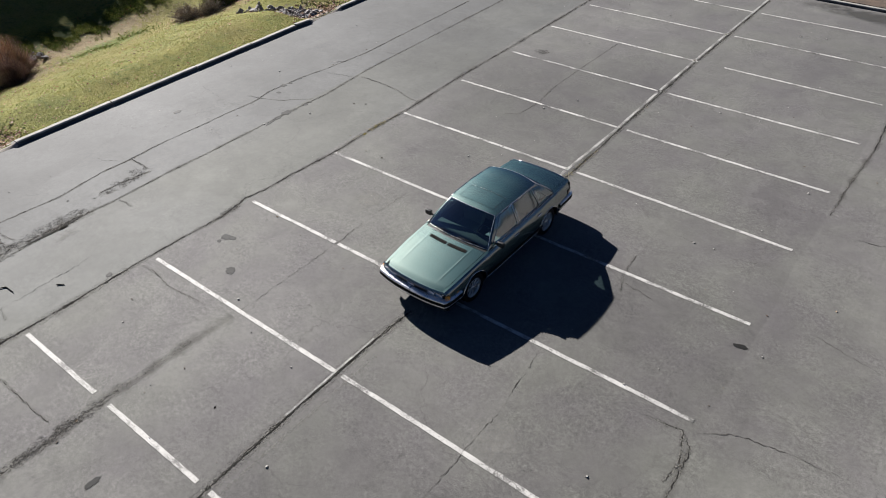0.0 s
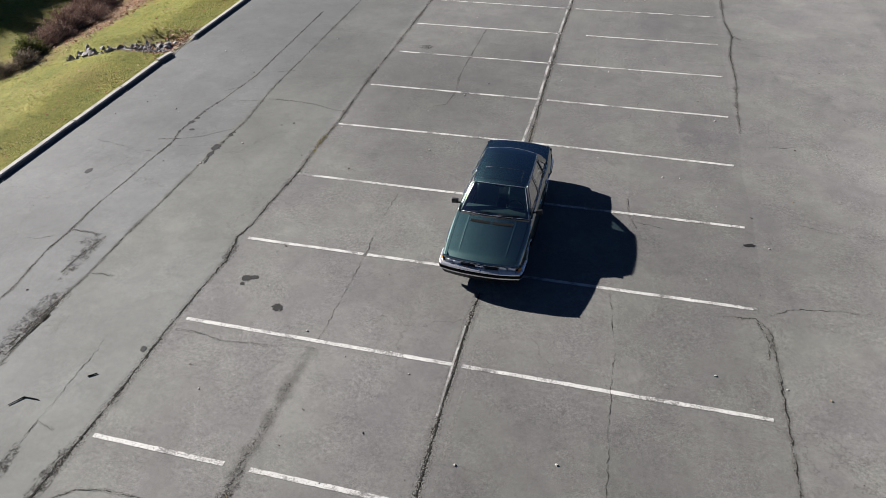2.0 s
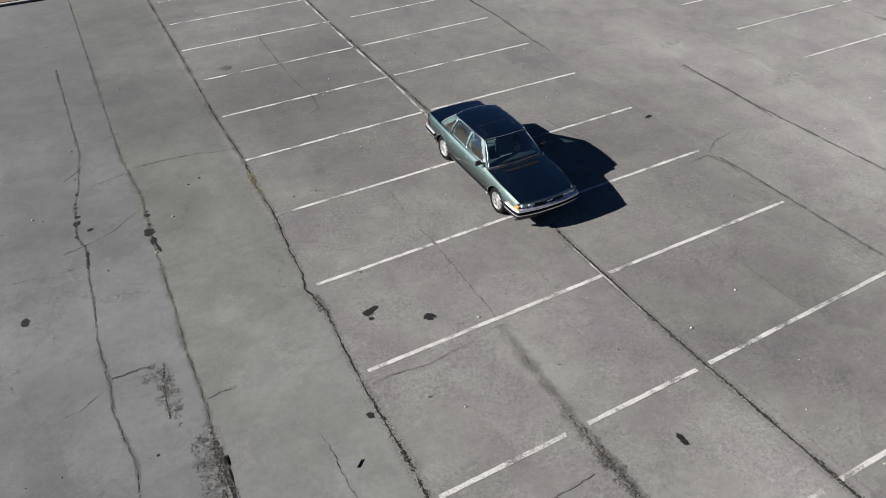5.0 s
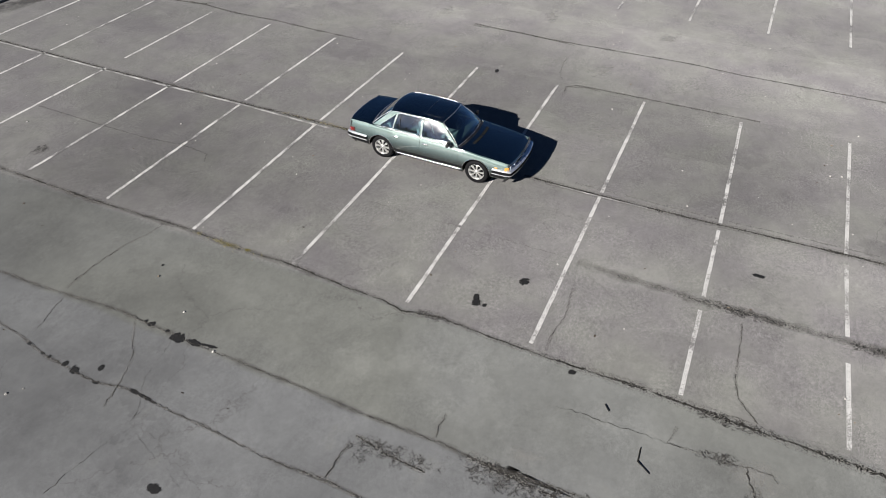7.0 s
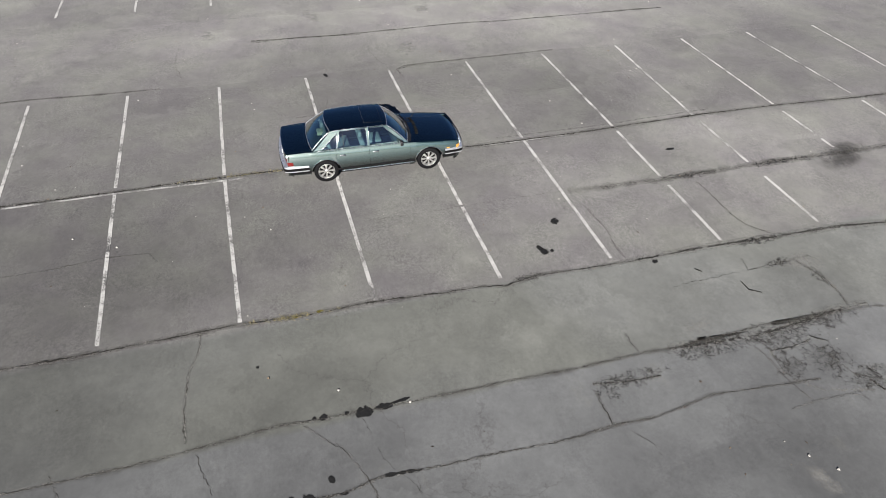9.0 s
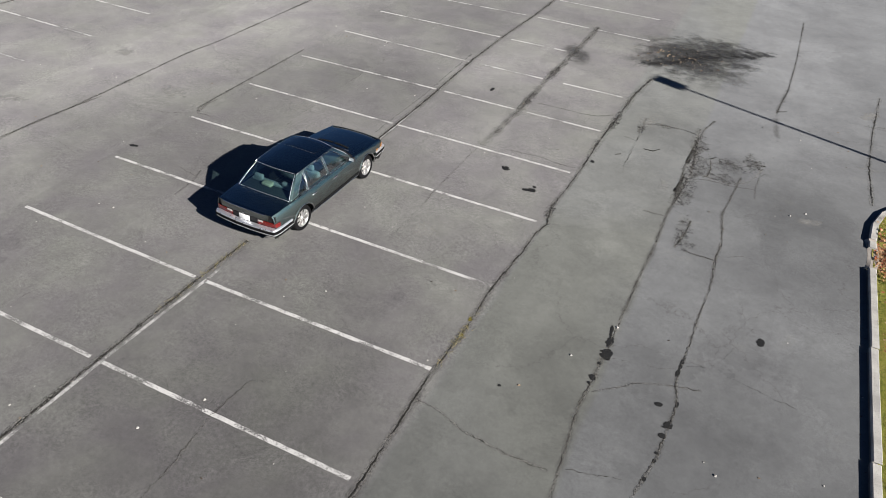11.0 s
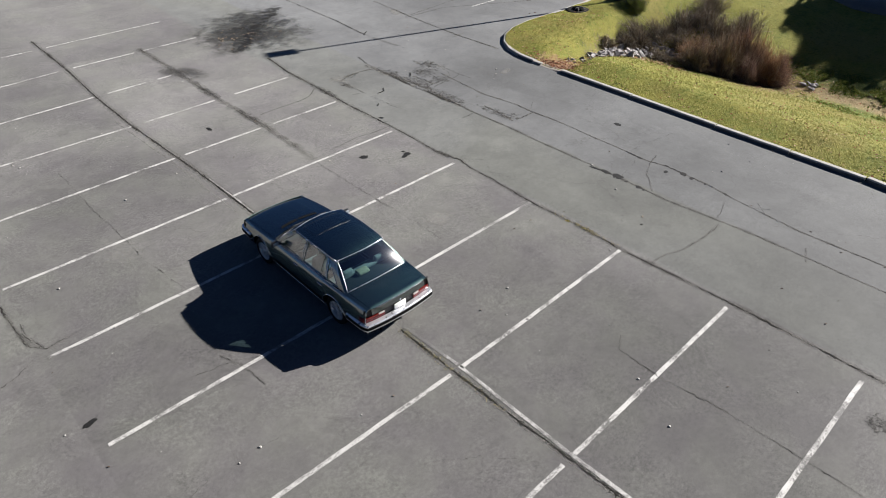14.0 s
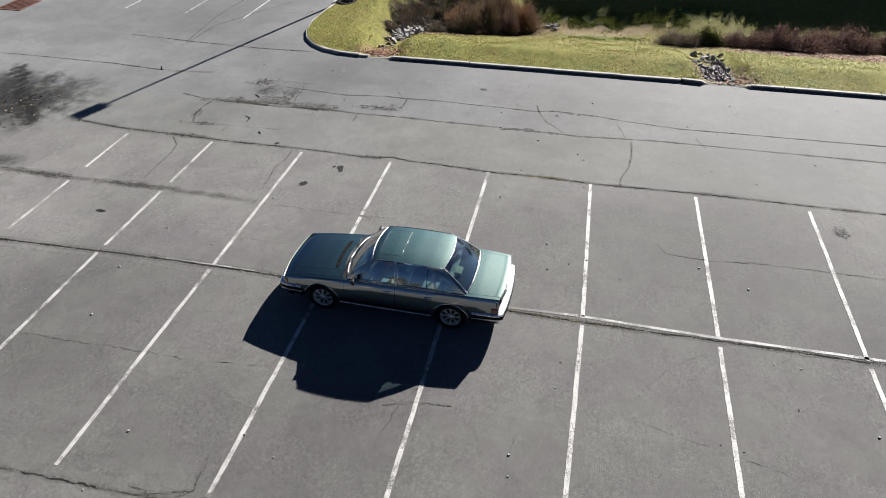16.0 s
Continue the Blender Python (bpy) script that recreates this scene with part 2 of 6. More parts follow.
def make_crumble(name, core, spill, strength=1.0):
    """Asphalt ravelled along a seam: a ragged dark core, then loose dark and pale grains that thin out; UV v runs -1..1 across."""
    m, nt, b = material(name)
    where = spot(nt)
    sep = nt.nodes.new("ShaderNodeSeparateXYZ")
    nt.links.new(nt.nodes.new("ShaderNodeUVMap").outputs[0], sep.inputs[0])
    d = calc(nt, "ABSOLUTE", sep.outputs[1])
    grain = noise_tex(nt, where, 34.0, 4.0, 0.75)
    ragged = noise_tex(nt, where, 7.0, 5.0, 0.7)
    run = noise_tex(nt, where, 0.9, 4.0, 0.65)
    reach = calc(nt, "ADD", calc(nt, "ADD", d, ramp(nt, ragged, 0.3, 0.7, -0.28, 0.28)), ramp(nt, run, 0.3, 0.7, -0.22, 0.22))
    middle = ramp(nt, calc(nt, "ADD", reach, ramp(nt, grain, 0.3, 0.7, -0.22, 0.22)), core, core + 0.16, 1.0, 0.0)
    dark = ramp(nt, grain, 0.41, 0.46, 1.0, 0.0)
    pale = ramp(nt, grain, 0.53, 0.57)
    crumbs = calc(nt, "MULTIPLY", calc(nt, "MAXIMUM", dark, pale), ramp(nt, reach, spill * 0.25, spill, 0.85, 0.0))
    cover = calc(nt, "MULTIPLY", calc(nt, "MULTIPLY", calc(nt, "MAXIMUM", middle, crumbs), ramp(nt, d, 0.75, 1.0, 1.0, 0.0)), strength)
    c = blend(nt, pale, (0.030, 0.028, 0.026), (0.275, 0.265, 0.245))
    c = blend(nt, calc(nt, "MULTIPLY", middle, ramp(nt, grain, 0.50, 0.58, 0.85, 0.1)), c, (0.022, 0.021, 0.019))
    nt.links.new(c, b.inputs["Base Color"])
    b.inputs["Roughness"].default_value = 0.95
    b.inputs["Specular IOR Level"].default_value = 0.1
    mix = nt.nodes.new("ShaderNodeMixShader")
    nt.links.new(cover, mix.inputs[0])
    nt.links.new(nt.nodes.new("ShaderNodeBsdfTransparent").outputs[0], mix.inputs[1])
    nt.links.new(b.outputs[0], mix.inputs[2])
    nt.links.new(mix.outputs[0], nt.nodes["Material Output"].inputs[0])
    return m


def make_alligator():
    """Asphalt broken into small plates: dark joints and crumbled grit that fade out round a patch."""
    m, nt, b = material("broken_asphalt")
    where = spot(nt)
    uv = nt.nodes.new("ShaderNodeUVMap").outputs[0]
    length = nt.nodes.new("ShaderNodeVectorMath")
    length.operation = "LENGTH"
    nt.links.new(uv, length.inputs[0])
    d = length.outputs["Value"]
    wob = node(nt, "ShaderNodeTexNoise", Scale=6.0, Detail=5.0, Roughness=0.7)
    nt.links.new(where, wob.inputs["Vector"])
    warp = nt.nodes.new("ShaderNodeVectorMath")
    warp.operation = "MULTIPLY_ADD"
    nt.links.new(wob.outputs["Color"], warp.inputs[0])
    warp.inputs[1].default_value = (0.30, 0.30, 0.0)
    nt.links.new(where, warp.inputs[2])
    gaps = noise_tex(nt, where, 5.0, 4.0, 0.7)
    cover = 0.0
    for scale, wide, reach in ((5.5, 0.065, 1.0), (13.0, 0.11, 0.8)):
        vor = node(nt, "ShaderNodeTexVoronoi", Scale=scale)
        vor.feature = "DISTANCE_TO_EDGE"
        nt.links.new(warp.outputs[0], vor.inputs["Vector"])
        edge = calc(nt, "ADD", vor.outputs["Distance"], ramp(nt, gaps, 0.35, 0.65, -wide * 0.3, wide * 0.8))
        line = ramp(nt, edge, 0.0, wide, 1.0, 0.0)
        inside = ramp(nt, calc(nt, "ADD", d, ramp(nt, noise_tex(nt, where, 2.2, 5.0, 0.7), 0.3, 0.7, -0.55, 0.55)), reach * 0.55, reach * 0.8, 1.0, 0.0)
        cover = calc(nt, "MAXIMUM", calc(nt, "MULTIPLY", line, inside), cover)
    grit = noise_tex(nt, where, 34.0, 4.0, 0.75)
    core = ramp(nt, calc(nt, "ADD", d, ramp(nt, noise_tex(nt, where, 3.5, 6.0, 0.75), 0.3, 0.7, -0.6, 0.6)), 0.05, 0.35, 1.0, 0.0)
    cover = calc(nt, "MAXIMUM", cover, calc(nt, "MULTIPLY", core, calc(nt, "MAXIMUM", ramp(nt, grit, 0.44, 0.50, 1.0, 0.1), ramp(nt, grit, 0.58, 0.62))))
    cover = calc(nt, "MULTIPLY", cover, ramp(nt, d, 0.75, 1.0, 0.85, 0.0))
    nt.links.new(blend(nt, ramp(nt, grit, 0.54, 0.62), (0.036, 0.034, 0.032), (0.20, 0.193, 0.18)), b.inputs["Base Color"])
    b.inputs["Roughness"].default_value = 0.95
    b.inputs["Specular IOR Level"].default_value = 0.1
    mix = nt.nodes.new("ShaderNodeMixShader")
    nt.links.new(cover, mix.inputs[0])
    nt.links.new(nt.nodes.new("ShaderNodeBsdfTransparent").outputs[0], mix.inputs[1])
    nt.links.new(b.outputs[0], mix.inputs[2])
    nt.links.new(mix.outputs[0], nt.nodes["Material Output"].inputs[0])
    return m


def make_concrete(name, a, b_):
    m, nt, b = material(name)
    where = spot(nt)
    n = noise_tex(nt, where, 2.5, 6.0, 0.65)
    g = noise_tex(nt, where, 40.0, 4.0, 0.7)
    c = blend(nt, ramp(nt, n, 0.35, 0.65), a, b_)
    c = blend(nt, ramp(nt, g, 0.3, 0.45, 0.5, 0.0), c, tuple(v * 0.45 for v in a))
    nt.links.new(c, b.inputs["Base Color"])
    b.inputs["Roughness"].default_value = 0.85
    bump(nt, b, g, 0.4, 0.012)
    return m


def make_grass_soil():
    m, nt, b = material("lawn_grass")
    where = spot(nt)
    w = noise_tex(nt, where, 0.22, 4.0, 0.6, 0.4)
    n = noise_tex(nt, where, 1.1, 6.0, 0.72, 0.3)
    h = noise_tex(nt, where, 4.5, 5.0, 0.7)
    f = noise_tex(nt, where, 22.0, 4.0, 0.75)
    c = blend(nt, ramp(nt, n, 0.32, 0.66), (0.098, 0.126, 0.016), (0.208, 0.195, 0.034))
    c = blend(nt, ramp(nt, h, 0.36, 0.62, 0.0, 0.5), c, (0.225, 0.202, 0.054))
    c = blend(nt, ramp(nt, w, 0.50, 0.62, 0.0, 0.4), c, (0.235, 0.174, 0.060))
    c = blend(nt, ramp(nt, h, 0.30, 0.46, 0.4, 0.0), c, (0.060, 0.065, 0.016))
    c = blend(nt, ramp(nt, f, 0.34, 0.46, 0.55, 0.0), c, (0.045, 0.050, 0.013))
    tuft = noise_tex(nt, where, 9.0, 5.0, 0.75)
    c = blend(nt, ramp(nt, tuft, 0.36, 0.44, 0.4, 0.0), c, (0.050, 0.055, 0.014))
    c = blend(nt, ramp(nt, tuft, 0.58, 0.70, 0.0, 0.6), c, (0.26, 0.224, 0.055))
    # bare soil in the ditch, mossy hollow, leaf mould at the spillways and under the hedge
    for centre, size, colour, amount in (((-22.9, 5.4, 0.0), (0.8, 3.2, 99.0), (0.30, 0.22, 0.13), 0.75), ((-21.7, 5.1, 0.0), (0.8, 2.0, 99.0), (0.085, 0.135, 0.018), 0.7), ((-19.7, 15.0, 0.0), (1.5, 5.6, 99.0), (0.20, 0.105, 0.065), 0.85),
                                         ((-13.7, -2.95, 0.0), (1.0, 0.7, 99.0), (0.25, 0.15, 0.09), 0.9), ((-14.4, 9.5, 0.0), (1.8, 0.8, 99.0), (0.10, 0.07, 0.055), 0.95), ((-18.6, -3.0, 0.0), (2.4, 1.0, 99.0), (0.16, 0.12, 0.085), 0.9), ((-21.8, 0.4, 0.0), (2.2, 2.6, 99.0), (0.14, 0.09, 0.06), 0.9),
                                         ((-20.0, 9.0, 0.0), (1.6, 1.2, 99.0), (0.24, 0.17, 0.10), 0.8), ((-24.1, 6.0, 0.0), (0.8, 6.0, 99.0), (0.060, 0.090, 0.018), 0.8)):
        off = nt.nodes.new("ShaderNodeVectorMath")
        off.operation = "SUBTRACT"
        nt.links.new(where, off.inputs[0])
        off.inputs[1].default_value = centre
        div = nt.nodes.new("ShaderNodeVectorMath")
        div.operation = "DIVIDE"
        nt.links.new(off.outputs[0], div.inputs[0])
        div.inputs[1].default_value = size
        dist = nt.nodes.new("ShaderNodeVectorMath")
        dist.operation = "LENGTH"
        nt.links.new(div.outputs[0], dist.inputs[0])
        reach = calc(nt, "ADD", dist.outputs["Value"], ramp(nt, h, 0.3, 0.7, -0.5, 0.5))
        spot_ = blend(nt, ramp(nt, f, 0.35, 0.65), tuple(q * 0.6 for q in colour), tuple(q * 1.3 for q in colour))
        c = blend(nt, ramp(nt, reach, 0.6, 1.1, amount, 0.0), c, spot_)
    nt.links.new(c, b.inputs["Base Color"])
    b.inputs["Roughness"].default_value = 0.85
    b.inputs["Specular IOR Level"].default_value = 0.12
    bump(nt, b, f, 0.9, 0.06)
    return m


def make_leafy(name, colours, rough=0.7, through_light=0.0):
    """Leaves, blades and twigs: each island of the mesh takes its own tone."""
    m, nt, b = material(name)
    rnd = nt.nodes.new("ShaderNodeNewGeometry").outputs["Random Per Island"]
    cr = nt.nodes.new("ShaderNodeValToRGB")
    cr.color_ramp.interpolation = "CONSTANT" if len(colours) > 3 else "LINEAR"
    while len(cr.color_ramp.elements) < len(colours):
        cr.color_ramp.elements.new(0.5)
    for i, c in enumerate(colours):
        cr.color_ramp.elements[i].position = i / len(colours)
        cr.color_ramp.elements[i].color = (*c, 1)
    nt.links.new(rnd, cr.inputs[0])
    nt.links.new(cr.outputs[0], b.inputs["Base Color"])
    b.inputs["Roughness"].default_value = rough
    b.inputs["Specular IOR Level"].default_value = 0.2
    if through_light:
        tr = nt.nodes.new("ShaderNodeBsdfTranslucent")
        nt.links.new(cr.outputs[0], tr.inputs[0])
        mix = nt.nodes.new("ShaderNodeMixShader")
        mix.inputs[0].default_value = through_light
        nt.links.new(b.outputs[0], mix.inputs[1])
        nt.links.new(tr.outputs[0], mix.inputs[2])
        nt.links.new(mix.outputs[0], nt.nodes["Material Output"].inputs[0])
    return m


def make_car_paint():
    """Dark green metallic lacquer, a little dusty: a wide soft metal sheen under a clear gloss coat."""
    m, nt, b = material("green_metallic_paint")
    nt.nodes.remove(b)
    where = nt.nodes.new("ShaderNodeTexCoord").outputs["Object"]
    dust = noise_tex(nt, where, 3.0, 5.0, 0.65)
    flake = noise_tex(nt, where, 900.0, 1.0)
    c = blend(nt, ramp(nt, flake, 0.35, 0.65), (0.019, 0.043, 0.045), (0.033, 0.070, 0.071))
    c = blend(nt, ramp(nt, dust, 0.45, 0.7, 0.0, 0.10), c, (0.07, 0.068, 0.06))
    metal = node(nt, "ShaderNodeBsdfGlossy", Roughness=0.62)
    metal.distribution = "BECKMANN"
    nt.links.new(c, metal.inputs["Color"])
    # the coarser flake gives a narrower, paler glint
    glint = node(nt, "ShaderNodeBsdfGlossy", Roughness=0.50, Color=(0.050, 0.051, 0.042, 1))
    glint.distribution = "BECKMANN"
    both = nt.nodes.new("ShaderNodeAddShader")
    nt.links.new(metal.outputs[0], both.inputs[0])
    nt.links.new(glint.outputs[0], both.inputs[1])
    coat = node(nt, "ShaderNodeBsdfGlossy", Roughness=0.04)
    fr = node(nt, "ShaderNodeFresnel", IOR=3.0)
    mix = nt.nodes.new("ShaderNodeMixShader")
    nt.links.new(fr.outputs[0], mix.inputs[0])
    nt.links.new(both.outputs[0], mix.inputs[1])
    nt.links.new(coat.outputs[0], mix.inputs[2])
    nt.links.new(mix.outputs[0], nt.nodes["Material Output"].inputs[0])
    return m


def make_glass(name, tint, gloss=0.02):
    """Thin tinted pane: light passes straight through, with a mirror sheen."""
    m, nt, b = material(name)
    nt.nodes.remove(b)
    clear = node(nt, "ShaderNodeBsdfTransparent", Color=(*tint, 1))
    gl = node(nt, "ShaderNodeBsdfGlossy", Roughness=gloss)
    facing = node(nt, "ShaderNodeLayerWeight", Blend=0.5).outputs["Facing"]
    mix = nt.nodes.new("ShaderNodeMixShader")
    nt.links.new(calc(nt, "MULTIPLY_ADD", calc(nt, "POWER", facing, 3.0), 0.90), mix.inputs[0])
    mix.inputs[0].links[0].from_node.inputs[2].default_value = 0.26
    nt.links.new(clear.outputs[0], mix.inputs[1])
    nt.links.new(gl.outputs[0], mix.inputs[2])
    nt.links.new(mix.outputs[0], nt.nodes["Material Output"].inputs[0])
    return m


ASPHALT = make_asphalt()
PAINT = make_paint()
PAINT_WORN = make_paint("worn_road_paint", 0.47, 0.59)
PAINT_OLD = make_paint("faded_road_paint", 0.40, 0.50)
HAIRLINE = plain("hairline_dirt", (0.052, 0.049, 0.045), 0.95, grain=0.5, scale=9.0, shine=0.08)
CRACK = plain("crack_dirt", (0.022, 0.021, 0.019), 0.95, grain=0.5, scale=9.0, shine=0.08)
TAR = make_decal("oil_tar", (0.012, 0.012, 0.012), 0.7, 0.50, 0.45, 9.0, shine=0.2)
DIRT = make_crumble("crumbled_asphalt", 0.06, 0.95, 0.9)
CRUMBS = make_crumble("ravelled_seam", -0.16, 0.72, 0.9)
GRAINS = make_crumble("loose_grains", -0.5, 0.80, 0.6)
SOFT = make_decal("seam_dirt", (0.072, 0.067, 0.061), 0.95, -0.3, 0.8, 2.6, 0.30, along=True, soft=0.9)
BROKEN = make_alligator()
PALEGRIT = make_decal("pale_grit", (0.20, 0.195, 0.18), 0.95, -0.05, 0.9, 22.0, 0.5, along=True, soft=0.3)
WETCORE = make_decal("wet_mud", (0.026, 0.025, 0.023), 0.5, 0.25, 0.8, 3.4, 0.62, soft=0.5)
DAMP = make_decal("damp_asphalt", (0.050, 0.049, 0.045), 0.6, 0.30, 0.8, 1.9, 0.5, soft=0.7)
WET = make_decal("wet_asphalt", (0.030, 0.029, 0.028), 0.4, 0.30, 0.7, 2.4, 0.42, soft=0.6)
PALE = make_decal("pale_scuff", (0.24, 0.235, 0.22), 0.9, 0.0, 0.6, 3.0, 0.5, soft=0.6)
MOSS = make_decal("moss", (0.12, 0.10, 0.02), 0.95, 0.2, 0.6, 20.0, 0.8)
CURB = make_concrete("curb_concrete", (0.24, 0.23, 0.21), (0.37, 0.355, 0.325))
# dark curb concrete: the shade on the front face is put into the colour
CURB_SHADE = make_concrete("shade_dark_concrete", (0.05, 0.048, 0.046), (0.11, 0.105, 0.10))
APRON = make_concrete("apron_concrete", (0.24, 0.21, 0.18), (0.36, 0.32, 0.28))
LAWN = make_grass_soil()
GRASS = make_leafy("grass_blade", [(0.085, 0.115, 0.018), (0.17, 0.175, 0.036), (0.25, 0.22, 0.070)], 0.8, 0.4)
LOTLEAF = make_leafy("faded_leaf", [(0.10, 0.075, 0.055), (0.17, 0.13, 0.09), (0.06, 0.045, 0.035)])
LEAF = make_leafy("dry_leaf", [(0.16, 0.075, 0.03), (0.28, 0.15, 0.07), (0.10, 0.05, 0.025), (0.36, 0.24, 0.14), (0.22, 0.06, 0.03)])
REDTWIG = make_leafy("russet_brush", [(0.38, 0.20, 0.11), (0.46, 0.30, 0.18), (0.28, 0.14, 0.08), (0.54, 0.41, 0.27), (0.34, 0.25, 0.16)], 0.8, 0.35)
GREYTWIG = make_leafy("grey_brush", [(0.20, 0.165, 0.125), (0.32, 0.28, 0.22), (0.12, 0.095, 0.075), (0.25, 0.19, 0.12)], 0.8, 0.25)
TANTWIG = make_leafy("tan_brush", [(0.33, 0.26, 0.18), (0.42, 0.34, 0.24), (0.22, 0.17, 0.12), (0.30, 0.19, 0.12)], 0.8, 0.3)
DARKTWIG = make_leafy("plum_brush", [(0.19, 0.11, 0.09), (0.27, 0.175, 0.14), (0.12, 0.08, 0.07), (0.36, 0.26, 0.21)], 0.8, 0.25)
GREENLEAF = make_leafy("green_leaf", [(0.04, 0.06, 0.012), (0.075, 0.095, 0.02), (0.11, 0.12, 0.03)], 0.7, 0.35)
CONIFER = make_leafy("conifer_needles", [(0.03, 0.05, 0.018), (0.05, 0.075, 0.025), (0.04, 0.055, 0.02)])
WEED = make_leafy("dark_weed", [(0.075, 0.11, 0.022), (0.12, 0.155, 0.03), (0.19, 0.20, 0.05)], 0.8, 0.3)
STRAW = make_leafy("straw", [(0.13, 0.12, 0.055), (0.20, 0.175, 0.085), (0.28, 0.24, 0.13)], 0.8, 0.3)
WOODS = make_leafy("woods_leaf", [(0.05, 0.045, 0.03), (0.035, 0.045, 0.02), (0.075, 0.055, 0.035), (0.03, 0.03, 0.022)])
BARK = plain("bark", (0.11, 0.085, 0.065), 0.9, grain=0.4, scale=14.0, relief=0.02)
STONE = make_concrete("riprap_stone", (0.135, 0.125, 0.125), (0.31, 0.29, 0.285))
PEBBLE = plain("pebble", (0.34, 0.325, 0.30), 0.8, grain=0.3)
RUST = plain("rusty_iron", (0.13, 0.055, 0.038), 0.8, 0.2, grain=0.4, scale=20.0)
BRONZE = plain("dark_bronze_pole", (0.035, 0.032, 0.030), 0.5, 0.4)
MULCH = make_concrete("leaf_mulch", (0.055, 0.038, 0.028), (0.12, 0.08, 0.055))
CREAM = make_concrete("painted_concrete", (0.58, 0.54, 0.46), (0.70, 0.66, 0.57))
CARPAINT = make_car_paint()
CHROME = plain("chrome", (0.74, 0.75, 0.78), 0.20, 1.0, grain=0.06, scale=8.0)
ALUMINIUM = plain("alloy", (0.62, 0.61, 0.59), 0.38, 0.9, grain=0.1, scale=30.0)
RUBBER = plain("black_rubber", (0.005, 0.005, 0.0055), 0.75, grain=0.25, scale=25.0, shine=0.1)
BLACK = plain("black_plastic", (0.009, 0.009, 0.010), 0.5, grain=0.2)
VENT = plain("vent_black", (0.012, 0.013, 0.012), 0.7, grain=0.3, scale=40.0, shine=0.2)
UNDER = plain("underbody", (0.005, 0.005, 0.005), 0.9, grain=0.2, shine=0.1)
GLASS = make_glass("tinted_glass", (0.54, 0.69, 0.71), 0.09)
LENS = plain("headlight_glass", (0.42, 0.45, 0.48), 0.12, 0.6, coat=1.0)
AMBER = plain("amber_lens", (0.55, 0.24, 0.04), 0.25, coat=1.0)
REDLENS = plain("red_lens", (0.11, 0.007, 0.006), 0.25, coat=1.0)
CLEARLENS = plain("reverse_lens", (0.32, 0.30, 0.29), 0.3, coat=1.0)
PLATE = plain("plate_white", (0.78, 0.78, 0.76), 0.5, grain=0.05)
CLOTH = plain("seat_velour", (0.24, 0.28, 0.27), 0.95, grain=0.2, scale=60.0, relief=0.003)
SHELF = plain("shelf_carpet", (0.025, 0.034, 0.034), 0.95, grain=0.2, scale=40.0)
BUMPER = plain("bright_bumper_metal", (0.80, 0.81, 0.84), 0.30, 0.85, grain=0.05, scale=8.0)
TRIM = plain("interior_trim", (0.07, 0.085, 0.075), 0.85, grain=0.2)
CREAMCLOTH = plain("pale_cloth", (0.38, 0.39, 0.27), 0.95, grain=0.15)


# ---- mesh helpers ----
def mesh_of(name, verts, faces, mat, smooth=False, uvs=None):
    me = bpy.data.meshes.new(name)
    me.from_pydata([tuple(v) for v in verts], [], faces)
    if uvs is not None:
        layer = me.uv_layers.new(name="UVMap")
        for loop in me.loops:
            layer.data[loop.index].uv = uvs[loop.vertex_index]
    if smooth:
        me.polygons.foreach_set("use_smooth", [True] * len(me.polygons))
    me.materials.append(mat)
    return me


def part(name, me, parent=None, label="", thick=0.0, bevel=0.0):
    """Links a mesh as one object, under a thing where parent is given."""
    ob = new(name, me)
    ob.parent = parent
    if label:
        ob["label"] = label
    if thick:
        s = ob.modifiers.new("thickness", "SOLIDIFY")
        s.thickness, s.offset = thick, -1.0
    if bevel:
        s = ob.modifiers.new("bevel", "BEVEL")
        s.width, s.segments, s.limit_method = bevel, 2, "ANGLE"
    return ob


def thing(name, at, label, category, group="", kind="", turn=0.0):
    ob = new(name)
    ob.matrix_world = pose(*at, 0, 0, turn)
    ob.empty_display_size = 0.3
    return tagged(ob, label, category, group, kind)


def grid(rows, flip=False):
    """Vertices and quads of a net of points."""
    n, k = len(rows), len(rows[0])
    verts = [p for r in rows for p in r]
    faces = []
    for i in range(n - 1):
        for j in range(k - 1):
            f = (i * k + j, i * k + j + 1, (i + 1) * k + j + 1, (i + 1) * k + j)
            faces.append(f[::-1] if flip else f)
    return verts, faces


def joined(*nets):
    verts, faces = [], []
    for v, f in nets:
        o = len(verts)
        verts += list(v)
        faces += [tuple(i + o for i in q) for q in f]
    return verts, faces


def mirrored(net):
    v, f = net
    return [(-p[0], p[1], p[2]) for p in v], [q[::-1] for q in f]


def box_net(x0, x1, y0, y1, z0, z1):
    v = [(x, y, z) for z in (z0, z1) for y in (y0, y1) for x in (x0, x1)]
    return v, [(0, 2, 3, 1), (4, 5, 7, 6), (0, 1, 5, 4), (2, 6, 7, 3), (0, 4, 6, 2), (1, 3, 7, 5)]


def rounded_box(x0, x1, y0, y1, z0, z1, r, seg=2):
    bm = bmesh.new()
    v, f = box_net(x0, x1, y0, y1, z0, z1)
    vs = [bm.verts.new(p) for p in v]
    for q in f:
        bm.faces.new([vs[i] for i in q])
    bmesh.ops.bevel(bm, geom=bm.edges[:], offset=r, segments=seg, profile=0.5, affect="EDGES")
    bm.verts.index_update()
    net = [tuple(q.co) for q in bm.verts], [tuple(q.index for q in fc.verts) for fc in bm.faces]
    bm.free()
    return net


